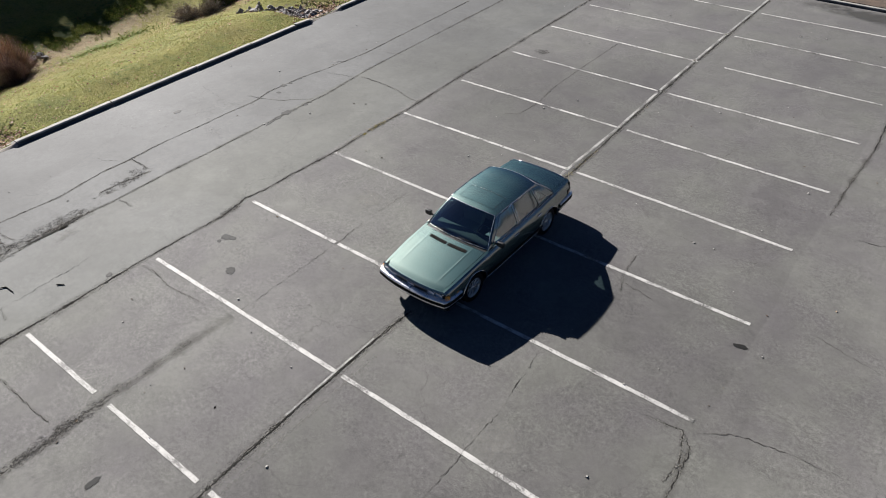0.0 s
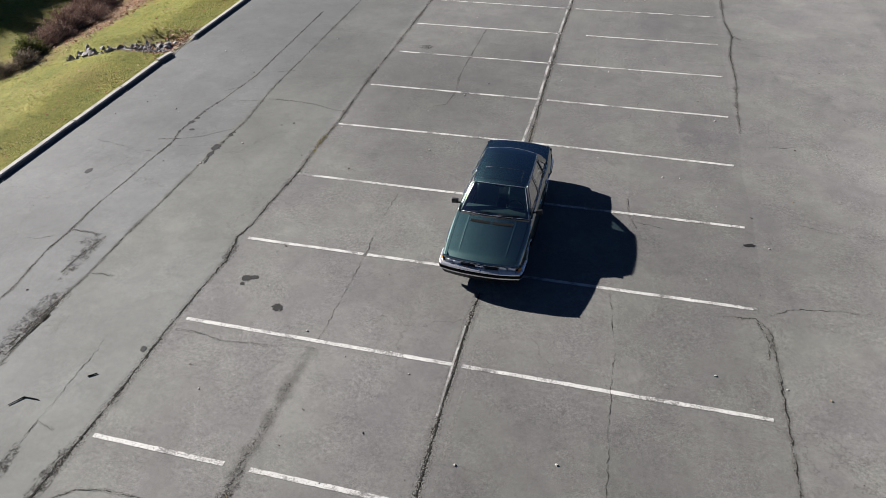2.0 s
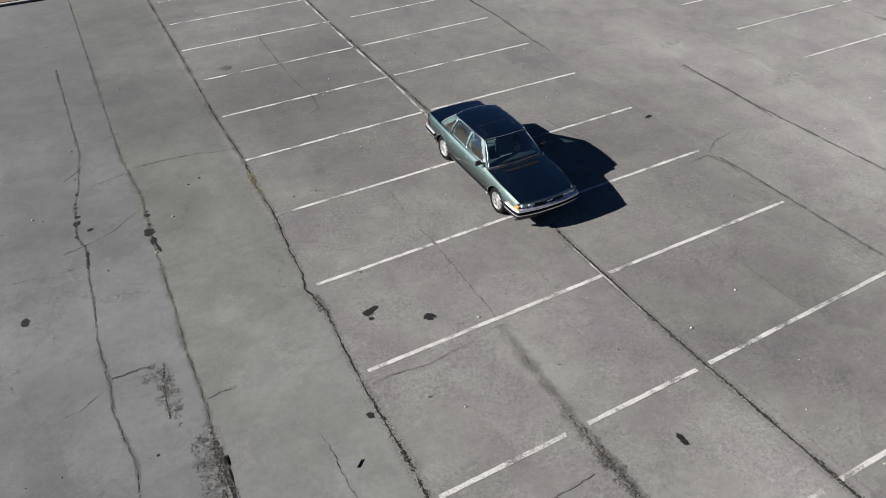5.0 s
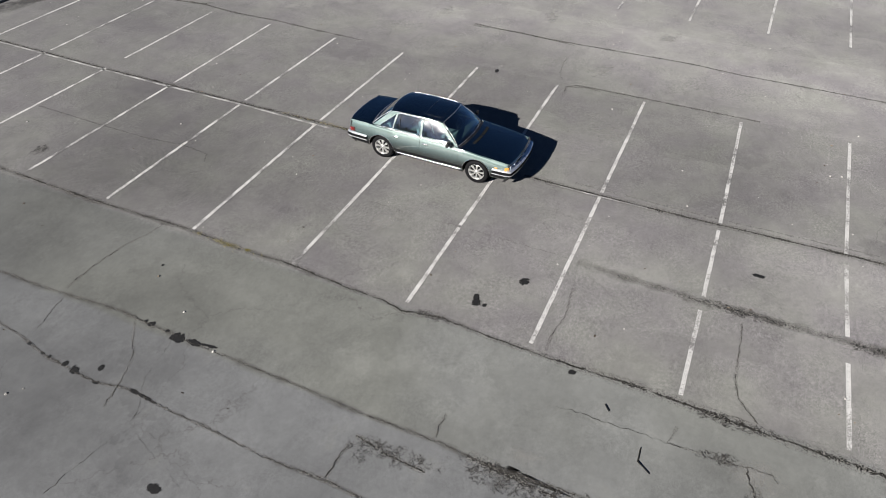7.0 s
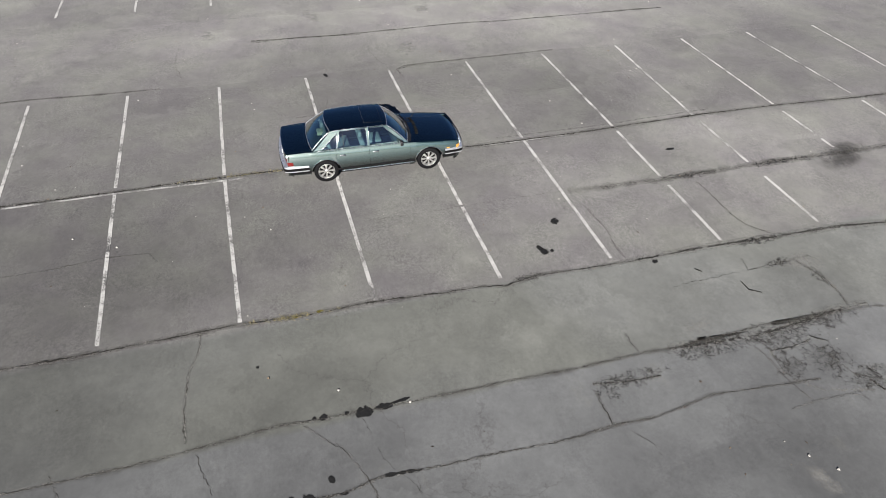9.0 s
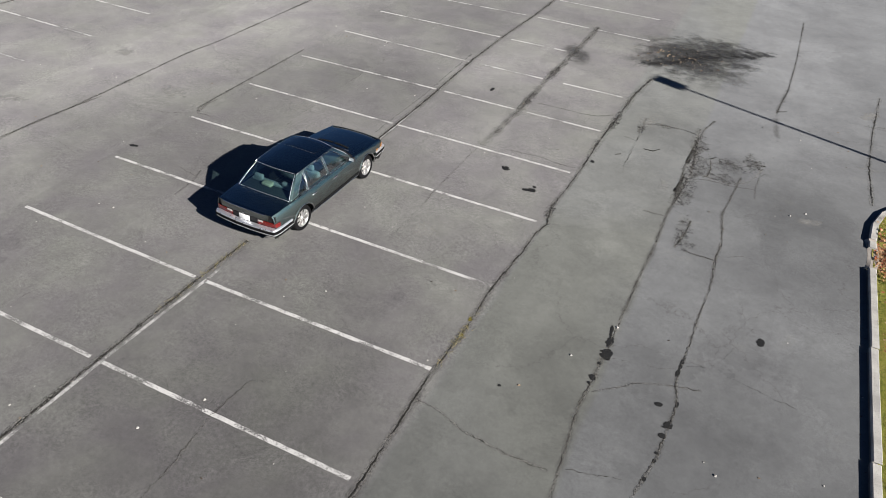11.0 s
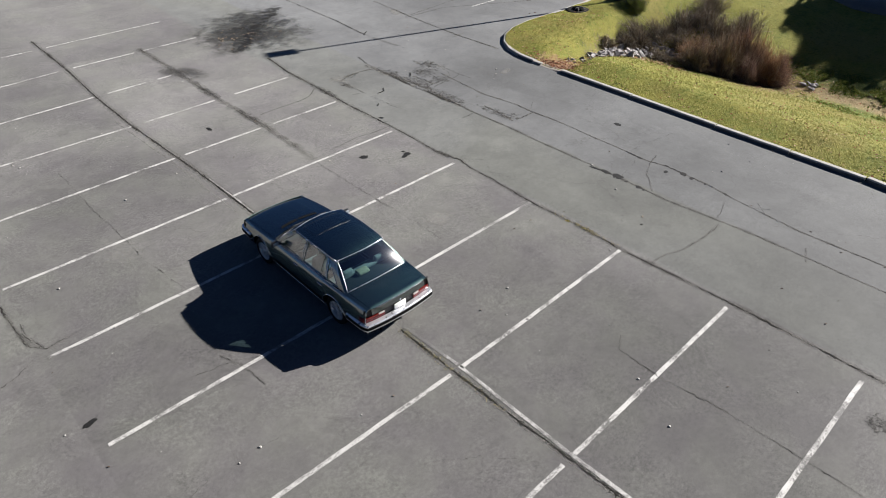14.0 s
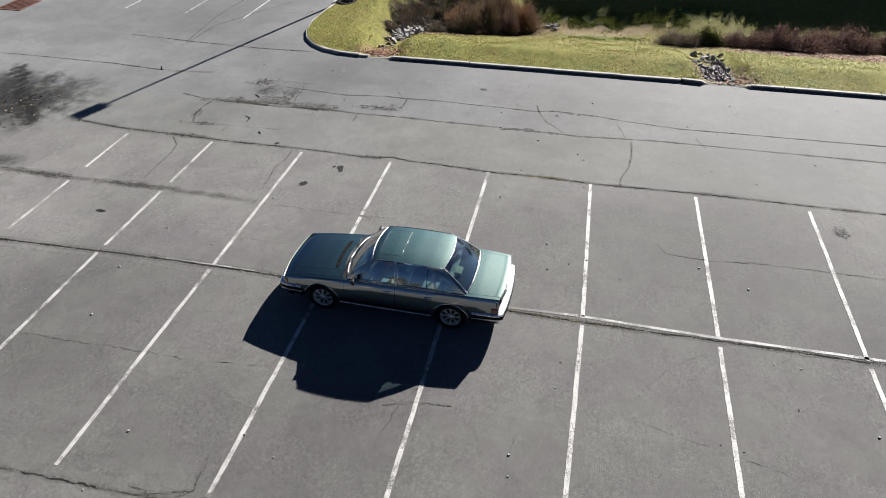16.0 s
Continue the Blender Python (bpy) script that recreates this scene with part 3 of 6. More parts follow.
def tube(points, r, sides=6, closed=False, flat=1.0, cap=True):
    """A pipe along points; flat squeezes it vertically."""
    pts = [Vector(p) for p in points]
    n = len(pts)
    rings = []
    for i, p in enumerate(pts):
        a = pts[i - 1] if (i > 0 or closed) else p
        b = pts[(i + 1) % n] if (i < n - 1 or closed) else p
        d = (b - a).normalized()
        side = d.cross(Vector((0, 0, 1)))
        side = side.normalized() if side.length > 1e-4 else Vector((1, 0, 0))
        up = side.cross(d)
        rr = r[i] if isinstance(r, (list, tuple)) else r
        rings.append([tuple(p + side * math.cos(2 * math.pi * k / sides) * rr + up * math.sin(2 * math.pi * k / sides) * rr * flat) for k in range(sides)])
    verts = [q for ring in rings for q in ring]
    faces = []
    for i in range(n if closed else n - 1):
        for k in range(sides):
            a, b = i * sides + k, i * sides + (k + 1) % sides
            c, d = ((i + 1) % n) * sides + (k + 1) % sides, ((i + 1) % n) * sides + k
            faces.append((a, b, c, d))
    if cap and not closed:
        faces += [tuple(range(sides))[::-1], tuple((n - 1) * sides + k for k in range(sides))]
    return verts, faces


def lathe(profile, seg=32, axis="x"):
    """Turns (radius, along) pairs round an axis."""
    verts, faces = [], []
    k = len(profile)
    for i in range(seg):
        a = 2 * math.pi * i / seg
        for r, h in profile:
            verts.append((h, r * math.cos(a), r * math.sin(a)) if axis == "x" else (r * math.cos(a), r * math.sin(a), h))
    for i in range(seg):
        for j in range(k - 1):
            a, b = i * k + j, ((i + 1) % seg) * k + j
            faces.append((a, b, b + 1, a + 1))
    return verts, faces


def resample(points, step):
    pts = [Vector((*p, 0)) if len(p) == 2 else Vector(p) for p in points]
    out = [pts[0]]
    for a, b in zip(pts, pts[1:]):
        n = max(1, round((b - a).length / step))
        out += [a.lerp(b, i / n) for i in range(1, n + 1)]
    return out


def ribbon(points, width, z, step=0.12, jitter=0.0, wander=0.0, rng=None, broken=False):
    """A flat strip along points with uneven edges, and UVs (metres along, -1..1 across)."""
    rng = rng or random
    pts = resample(points, step)
    verts, uvs, faces = [], [], []
    drift, run = 0.0, 0.0
    for i, p in enumerate(pts):
        a, b = pts[max(0, i - 1)], pts[min(len(pts) - 1, i + 1)]
        d = (b - a).normalized()
        s = Vector((-d.y, d.x, 0))
        run += (p - a).length if i else 0
        drift = drift * 0.8 + rng.uniform(-wander, wander)
        w = width[0] + (width[1] - width[0]) * i / (len(pts) - 1) if isinstance(width, tuple) else width
        if broken:
            w *= max(0.06, 0.75 + 1.5 * noise.noise((p.x * 2.3, p.y * 2.3, 9.0)) + 0.8 * noise.noise((p.x * 11, p.y * 11, 4.0)))
        for sgn in (-1, 1):
            q = p + s * (sgn * w * 0.5 * (1 + rng.uniform(-jitter, jitter)) + drift)
            verts.append((q.x, q.y, z))
            uvs.append((run, sgn))
        if i:
            faces.append((2 * i - 2, 2 * i, 2 * i + 1, 2 * i - 1)[::-1])
    return verts, faces, uvs


# ---- ground: asphalt lot, lawn, curbs ----
CURB_LINE = [(-12.86, -3.45), (-12.93, -4.25), (-13.15, -4.95), (-13.58, -5.58), (-14.18, -6.08), (-15.0, -6.42), (-16.1, -6.60), (-17.9, -6.56), (-20.3, -6.62), (-22.8, -6.75), (-25.5, -6.72), (-32.0, -6.70)]
CURB_X = -12.86


def inner(points, w):
    """points moved to their right-hand side by w (behind the curb)."""
    out = []
    for i, p in enumerate(points):
        a, b = Vector(points[max(0, i - 1)]), Vector(points[min(len(points) - 1, i + 1)])
        d = (b - a).normalized()
        out.append((p[0] + d.y * w, p[1] - d.x * w))
    return out


back = inner(CURB_LINE, 0.1)
edge = [(2000, 2000), (CURB_X - 0.1, 2000), (CURB_X - 0.1, -3.45)] + back[1:] + [(-2000, -6.6), (-2000, -2000), (2000, -2000)]
bm = bmesh.new()
f = bm.faces.new([bm.verts.new((x, y, 0)) for x, y in edge])
bmesh.ops.triangulate(bm, faces=[f])
bm.normal_update()
me = bpy.data.meshes.new("ground")
bm.to_mesh(me)
bm.free()
me.materials.append(ASPHALT)
tagged(part("ground", me), "old grey cracked asphalt parking lot", "parking lot", kind="structure")

back_x = [p[0] for p in back][::-1]
back_y = [p[1] for p in back][::-1]


def smooth(a, b, v):
    t = min(1, max(0, (v - a) / (b - a)))
    return t * t * (3 - 2 * t)


def lawn_z(x, y):
    """Height of the grass: a low berm behind the curb, a slope down to a deep ditch, then a rising bank; two spillways cut through the berm."""
    d = -12.96 - x
    south = min(1, max(0, (y + 6.7) / 2.2))
    flat = 0.088 + 0.11 * smooth(0.0, 1.9, d) * south
    foot = float(np.interp(y, (-3, 2, 6, 9, 12), (6.8, 9.2, 9.2, 8.3, 8.2)))
    low = float(np.interp(y, (-3, 1.5, 6, 9.5, 20), (-1.30, -1.95, -1.90, -1.45, -1.40)))

    def slope(q):
        if q < foot:
            return 0.20 + (low - 0.20) * max(0.0, (q - 1.7) / (foot - 1.7))
        return low + float(np.interp(q - foot, (0, 0.8, 2.4, 6, 10, 15), (0, 0.04, 0.38, 1.05, 1.6, 2.0)))

    fall = smooth(1.0, 2.2, d) * smooth(-5.0, -3.2, y)
    z = flat + fall * ((slope(d - 0.5) + slope(d) + slope(d + 0.5)) / 3 - flat)
    for yc, half, bend, drop in ((-2.8, 0.75, -0.08, 0.17), (9.65, 0.85, -0.06, 0.15)):
        c = yc + bend * d
        cut = (1 - smooth(half * 0.55, half * 1.25, abs(y - c))) * (1 - smooth(4.5, 7.0, d))
        z = min(z, z * (1 - cut) + cut * (0.02 - drop * d))
    z += 0.035 * noise.noise((x * 0.7, y * 0.7, 3.1)) * smooth(0.1, 0.6, d)
    return z


xs = [-12.955] + [-13.04 - 0.22 * i for i in range(84)] + [-32.2, -33, -38, -46, -60, -120, -400, -2000]
ss = [0.22 * i for i in range(150)] + [34, 37, 42, 50, 70, 120, 400, 2000]
rows = []
for x in xs:
    yb = float(np.interp(x, back_x, back_y)) if x > -32 else -6.6
    rows.append([(x, yb + s, lawn_z(x, yb + s)) for s in ss])
v, f = grid(rows)
tagged(part("lawn", mesh_of("lawn", v, f, LAWN, True)), "yellow-green mown autumn lawn with a ditch", "lawn", kind="structure")


def curb_run(name, pts, h=0.10, w=0.19, side=1, label="concrete curb with pale worn top and face painted dark as shade"):
    """A curb with a rounded front edge; pts is its face on the asphalt, lawn on the right-hand side going along."""
    pts = [tuple(p)[:2] for p in resample(pts, 0.4)]
    prof = [(0.0, -0.05), (0.012, h - 0.035), (0.022, h - 0.012), (0.045, h), (w - 0.02, h), (w, h - 0.02), (w, -0.05)]
    rings = []
    lines = [inner(pts, side * p[0]) for p in prof]
    for i in range(len(pts)):
        rings.append([(lines[k][i][0], lines[k][i][1], prof[k][1] + 0.004 * noise.noise((pts[i][0] * 1.5, pts[i][1] * 1.5, 0))) for k in range(len(prof))])
    v, f = grid(rings)
    n = len(prof)
    f += [tuple(range(n)), tuple((len(pts) - 1) * n + k for k in range(n))[::-1]]
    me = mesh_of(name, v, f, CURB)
    me.materials.append(CURB_SHADE)
    # front face strips take the concrete with the shade painted in
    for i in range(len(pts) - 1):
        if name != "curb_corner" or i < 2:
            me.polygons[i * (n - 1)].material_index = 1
    return tagged(part(name, me), label, "curb", "curbs round the lawn", "structure")


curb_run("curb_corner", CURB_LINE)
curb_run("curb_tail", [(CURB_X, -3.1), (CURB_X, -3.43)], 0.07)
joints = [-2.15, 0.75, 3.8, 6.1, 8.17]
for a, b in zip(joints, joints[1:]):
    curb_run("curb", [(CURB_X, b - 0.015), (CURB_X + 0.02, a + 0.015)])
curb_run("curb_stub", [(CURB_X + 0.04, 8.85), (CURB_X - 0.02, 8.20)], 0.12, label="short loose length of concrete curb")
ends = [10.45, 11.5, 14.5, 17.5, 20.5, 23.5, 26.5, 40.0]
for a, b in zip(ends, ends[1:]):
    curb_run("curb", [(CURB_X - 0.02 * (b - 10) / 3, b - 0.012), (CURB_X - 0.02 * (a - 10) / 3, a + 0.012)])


def apron(y0, y1, depth):
    """A low worn concrete lip that bows in between two curb ends."""
    rows = []
    for i in range(13):
        t = i / 12
        y = y0 + (y1 - y0) * t
        bow = depth * math.sin(math.pi * t) ** 0.8
        rise = 0.09 * (1 - math.sin(math.pi * min(1, max(0, t))) ** 0.35)
        rows.append([(CURB_X + 0.07 - bow, y, 0.004), (CURB_X - 0.01 - bow, y, 0.016 + 0.8 * rise), (CURB_X - 0.17 - bow, y, 0.022 + 0.8 * rise), (CURB_X - 0.20 - bow, y, -0.05)])
    v, f = grid(rows)
    return tagged(part("spillway_apron", mesh_of("spillway_apron", v, f, APRON)), "low worn concrete spillway lip between curb ends", "spillway", kind="structure")


apron(8.85, 10.45, 0.12)
apron(-3.45, -2.15, 0.08)

# curbed end of a planted island at the far side of the lot, and a strip of path past the lawn
isl = [(-40, 21.5), (4.2, 21.5), (4.65, 21.62), (5.0, 21.9), (5.15, 22.4), (5.15, 40)]
curb_run("curb_far", isl, side=-1, label="pale concrete curb round a planted island")
v = [(-40, 21.65, 0.12), (4.1, 21.65, 0.12), (4.55, 21.75, 0.12), (4.85, 22.0, 0.12), (4.98, 22.45, 0.12), (4.98, 40, 0.12), (-40, 40, 0.12)]
tagged(part("island_bed", mesh_of("island_bed", v, [tuple(range(7))], MULCH)), "planting bed of the far curbed island", "planting bed", kind="structure")
rows = [[(x, y, lawn_z(x, y) + 0.05) for x in (-33.8, -32.2, -30.55)] for y in np.linspace(-6.6, 25, 40)]
v, f = grid(rows)
tagged(part("path", mesh_of("path", v, f, ASPHALT, True), thick=0.1), "strip of grey asphalt path past the lawn", "path", kind="structure")
curb_run("curb_path", [(-30.55, y) for y in (-6.5, -2.0)], 0.2)

# ---- painted lines ----
rng = random.Random(4)


def line(points, width=0.085, name="parking_line", label="worn white painted parking line"):
    v, f, uv = ribbon(points, width, 0.0056, 0.1, 0.10, 0.0015, rng)
    return tagged(part(name, mesh_of(name, v, f, PAINT if name == "parking_line" else PAINT_WORN if name in ("joint_line", "seam_line") else PAINT_OLD, uvs=uv)), label, "road marking", "parking bay lines", "structure")


# row: height of the line's left end, middle and right end
ROW_Y = {-6: (-16.9, -16.9, -16.9), -5: (-14.15, -14.18, -13.9), -4: (-11.25, -11.18, -11.1), -3: (-8.34, -8.29, -8.38), -2: (-5.58, -5.57, -5.50), -1: (-2.745, -2.712, -2.68), 0: (-0.085, -0.02, 0.045), 1: (2.69, 2.74, 2.80),
         2: (5.455, 5.555, 5.52), 3: (8.14, 8.21, 8.24), 4: (10.86, 10.92, 11.03), 5: (13.56, 13.6, 13.69), 6: (16.25, 16.3, 16.46), 7: (18.9, 18.95, 19.12)}
LEFT = {-6: [(-0.4, -4.9)], -5: [(-0.38, -2.6), (-2.95, -5.08)], -4: [(-0.37, -1.7), (-2.1, -2.6)], -3: [(-0.32, -2.68), (-3.42, -5.5)], -2: [(-0.25, -2.70), (-3.15, -5.52)],
        -1: [(-0.12, -5.48)], 0: [(-0.15, -2.66), (-2.74, -5.48)], 1: [(-0.15, -5.49)], 2: [(-0.12, -5.42)], 3: [(-0.1, -5.36)], 4: [(-0.02, -5.27)], 5: [(0.05, -5.36)], 6: [(0.05, -5.26)], 7: [(0.1, -5.2)]}
RIGHT = {-6: (0.1, 5.4), -5: (0.13, 5.40), -4: (0.1, 5.42), -3: (0.07, 5.42), -2: (0.05, 5.33), -1: (0.06, 5.35), 0: (0.1, 5.37), 1: (0.1, 5.36),
         2: (0.14, 5.33), 3: (0.2, 5.39), 4: (0.2, 5.43), 5: (0.9, 5.42), 6: (0.28, 5.45), 7: (0.32, 5.4)}
for k, ys in ROW_Y.items():
    def row_y(x):
        return float(np.interp(x, (-5.48, 0.0, 5.4), ys))
    for a, b in LEFT[k] + [RIGHT[k]]:
        line([(x, row_y(x)) for x in (a, (a + b) / 2, b)])
# centre line along the joint, behind the parked car
line([(-0.08, 4.0), (-0.11, 4.8), (-0.13, 5.45)], 0.07, "centre_line", "faded white line along the middle joint")
line([(-0.13, 5.5), (-0.09, 6.9), (-0.06, 8.1), (-0.08, 11.0), (-0.06, 13.6), (-0.02, 16.3), (0.06, 20.5)], 0.072, "joint_line", "worn white line along the middle joint")
for y in (14.0, 11.25, 8.44, 5.6, 2.75, -0.15, -2.87, -5.68, -8.43, -11.2):
    line([(12.62, y), (17.95, y - 0.05)])
    line([(18.3, y - 0.05), (23.6, y - 0.1)])
line([(18.12, 5), (18.12, -4.3)], 0.09, "centre_line", "faded white line along the middle joint")
for pts in ([(-16.05, -9.65), (-23.3, -9.55)], [(-16.15, -12.45), (-18.1, -12.42)], [(-16.25, -15.42), (-19.3, -15.3)], [(-21.3, -15.2), (-24.5, -15.1)],
            [(-21.6, -9.95), (-21.48, -7.8)], [(-21.73, -15.0), (-21.59, -13.55)], [(-20.8, -12.4), (-22.9, -12.4)]):
    line(pts)

# ---- cracks, seams and stains ----
rng = random.Random(11)


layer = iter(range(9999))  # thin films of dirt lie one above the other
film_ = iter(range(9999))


def crack(points, width, wander=0.009, jitter=0.9):
    """An open crack: a dark jagged sliver, with grains broken off along it."""
    pts = resample(points, 0.075)
    amp = wander * (1.6 if width > 0.03 else 2.6)
    bent = [(p.x + rng.uniform(-amp, amp), p.y + rng.uniform(-amp, amp)) for p in pts]
    v, f, uv = ribbon(bent, width * (0.45 if width > 0.03 else 0.55), 0.0060, 0.035, jitter, wander * 0.5, rng, True)
    tagged(part("pavement_crack", mesh_of("pavement_crack", v, f, HAIRLINE if width < 0.021 else CRACK, uvs=uv)), "dark open crack in grey asphalt", "crack", "cracks in the asphalt", "structure")
    if width > 0.013:
        strip(points, 0.05 + 3.6 * width, CRUMBS if width > 0.017 else GRAINS, "crack_grains", "loose grains broken off along a crack")


def strip(points, width, mat, name="seam_dirt", label="dark crumbled dirt along a paving seam"):
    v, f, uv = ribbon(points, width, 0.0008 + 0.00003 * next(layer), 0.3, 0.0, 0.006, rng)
    return tagged(part(name, mesh_of(name, v, f, mat, uvs=uv)), label, "dirt", "dirty seams", "structure")


def patch(at, size, mat, name, label, turn=0.0):
    rows, uvs = [], []
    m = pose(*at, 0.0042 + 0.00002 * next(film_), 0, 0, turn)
    for j in range(5):
        rows.append([tuple(m @ Vector((size[0] * (i / 2 - 1), size[1] * (j / 2 - 1), 0))) for i in range(5)])
        uvs += [(i / 2 - 1, j / 2 - 1) for i in range(5)]
    v, f = grid(rows)
    return tagged(part(name, mesh_of(name, v, f, mat, uvs=uvs)), label, "stain", "stains on the asphalt", "structure")


SEAM_L = [(-5.5, 21.4), (-5.50, 16.2), (-5.51, 11.4), (-5.55, 8.35), (-5.47, 5.6), (-5.54, 4.0), (-5.50, 2.8), (-5.62, 1.2), (-5.63, 0.4), (-5.74, -0.1), (-5.58, -0.9), (-5.66, -2.0), (-5.68, -3.3), (-5.66, -4.8), (-5.68, -5.5), (-5.74, -6.7), (-5.78, -8.8), (-6.0, -10.4)]
crack(SEAM_L[:9], 0.055)
crack(SEAM_L[8:], 0.052)
strip(SEAM_L[:13], 0.3, SOFT)
strip(SEAM_L[12:], 0.34, DIRT)
SEAM_B = [(-8.32, 21), (-8.31, 11.0), (-8.30, 7.0), (-8.12, 5.0), (-8.17, 4.2), (-8.22, 2.5), (-8.22, 1.4), (-8.27, -0.6), (-8.24, -2.1), (-8.30, -2.9), (-8.24, -3.8), (-8.2, -4.7), (-8.3, -7.4), (-8.5, -8.2)]
crack(SEAM_B[:7], 0.018)
crack(SEAM_B[6:], 0.02)
strip(SEAM_B, 0.22, SOFT)
SEAM_C = [(-9.35, 14.0), (-9.25, 8.0), (-9.45, 6.2), (-9.62, 5.4), (-9.70, 4.1), (-9.56, 3.4), (-9.62, 2.6), (-9.64, 1.5), (-9.70, 0.3), (-9.66, -0.7), (-9.68, -1.5), (-9.5, -2.8), (-9.7, -5.0)]
crack(SEAM_C, 0.02)
strip(SEAM_C, 0.16, SOFT)
SPINE = [(0.14, 20.5), (0.07, 16.3), (0.03, 13.6), (0.03, 11.0), (0.03, 8.2), (0.05, 6.8), (0.04, 5.5), (0.02, 4.0)]
crack(SPINE, 0.05)
strip(SPINE, 0.26, DIRT)
SPINE2 = [(-0.02, -0.7), (-0.06, -1.7), (-0.06, -3.7), (-0.03, -5.4), (0.06, -8.3), (0.02, -11.2), (-0.15, -14.2), (-0.2, -18)]
crack(SPINE2, 0.045)
strip(SPINE2, 0.30, DIRT)
RUT = [(-2.74, -2.9), (-2.81, -3.8), (-2.82, -4.8), (-2.88, -5.5), (-2.82, -6.5), (-2.85, -7.6), (-2.81, -9.0), (-2.9, -11.4), (-2.9, -14.5)]
strip(RUT[1:], 0.36, CRUMBS)
strip(RUT, 0.5, SOFT)
crack([(-2.72, -2.7), (-2.70, -0.1), (-2.76, 1.2), (-2.7, 2.4)], 0.012)
crack([(-3.05, 7.1), (-2.70, 7.3), (-2.60, 8.2), (-2.75, 9.2), (-2.76, 10.3), (-2.7, 13.5)], 0.016)
crack([(2.75, 3.4), (2.82, 2.7), (3.0, 2.2)], 0.014)
crack([(2.5, 0.1), (2.72, -1.7), (2.70, -2.8), (2.70, -3.4), (2.75, -4.5), (2.7, -7)], 0.011)
SEAM_F = [(4.7, -0.32), (5.3, -0.24), (5.53, -0.5), (5.57, -1.25), (5.58, -2.8), (5.58, -3.5), (5.6, -6)]
crack(SEAM_F, 0.022)
strip(SEAM_F[2:], 0.3, SOFT)
crack([(5.45, -0.18), (6.05, 0.22), (6.8, 0.32), (7.5, 0.38)], 0.012)
SEAM_G = [(5.8, 19.8), (5.78, 16.0), (5.95, 14.6), (5.75, 12.8), (5.8, 10.9), (5.68, 8.9), (5.63, 7.3)]
crack(SEAM_G[:5], 0.05)
crack(SEAM_G[4:], 0.02)
crack([(5.9, 14.6), (6.2, 14.3)], 0.05)
strip(SEAM_G, 0.3, SOFT)
crack([(8.6, 4.3), (8.75, 2.5), (8.5, 0.4)], 0.018)
SEAM_H = [(8.78, 4.3), (8.62, 1.2), (8.75, -3.5), (8.6, -5.0), (8.58, -7.0), (8.56, -10.2), (8.5, -12)]
crack(SEAM_H, 0.03)
strip(SEAM_H, 0.35, SOFT)
crack([(18.0, 4), (17.9, -0.5), (18.05, -3.2), (18.0, -8)], 0.04)
for pts, w in (([(-9.75, 2.87), (-10.6, 2.93), (-11.2, 3.05), (-11.7, 3.1)], 0.01), ([(-3.6, -3.03), (-4.55, -3.14), (-5.0, -3.04), (-5.55, -3.06)], 0.016), ([(-5.57, -6.88), (-5.16, -6.52), (-4.71, -6.43), (-4.05, -6.42), (-3.21, -6.4)], 0.018), ([(-6.73, -3.48), (-6.67, -3.91), (-6.66, -4.83), (-6.63, -5.88)], 0.01), ([(-10.7, 1.3), (-10.2, 2.73), (-9.3, 3.3), (-8.2, 3.54)], 0.006),
        ([(-13.3, -13.2), (-13.05, -10.15), (-12.93, -7.6), (-13.0, -5.3)], 0.05), ([(-10.43, -20.3), (-10.45, -15.4), (-10.4, -12.2), (-10.2, -9.9)], 0.035)):
    crack(pts, w)
for pts, w in (([(-12.8, -10.5), (-15.0, -10.4), (-18.7, -8.5)], 0.02), ([(-12.9, -10.6), (-16.0, -10.9), (-23, -10.6)], 0.02), ([(0.1, 8.3), (1.0, 7.2), (1.9, 6.6)], 0.005), ([(3.0, 9.0), (2.6, 7.4), (2.3, 6.3)], 0.006), ([(2.2, 2.9), (2.9, 2.5), (3.6, 2.35)], 0.012),
        ([(3.2, 4.6), (4.4, 4.5), (5.1, 4.7)], 0.008), ([(6.4, 3.2), (7.6, 2.9), (8.7, 3.3)], 0.01), ([(6.0, 6.6), (7.4, 6.9), (9.4, 6.7)], 0.01)):
    crack(pts, w)
strip([(-10.4, -12.2), (-10.2, -9.9), (-10.4, -7.8)], 0.3, SOFT)
# broken-up asphalt beside the lane seams
for pts, w in (([(-8.28, -2.6), (-8.36, -3.7), (-8.42, -4.5), (-8.36, -5.4), (-8.24, -6.4), (-8.2, -7.4)], 0.42), ([(-8.7, -0.75), (-8.82, -1.4), (-8.84, -2.1)], 0.14),
               ([(-8.85, -4.5), (-8.88, -5.0), (-8.8, -5.5)], 0.16), ([(-9.73, -6.05), (-9.78, -6.6)], 0.2), ([(-9.95, -5.9), (-10.25, -6.0)], 0.2), ([(-9.66, -0.3), (-9.62, -0.75), (-9.67, -1.5)], 0.12)):
    strip(pts, w, DIRT, "crumbled_asphalt", "dark crumbled asphalt beside a seam")
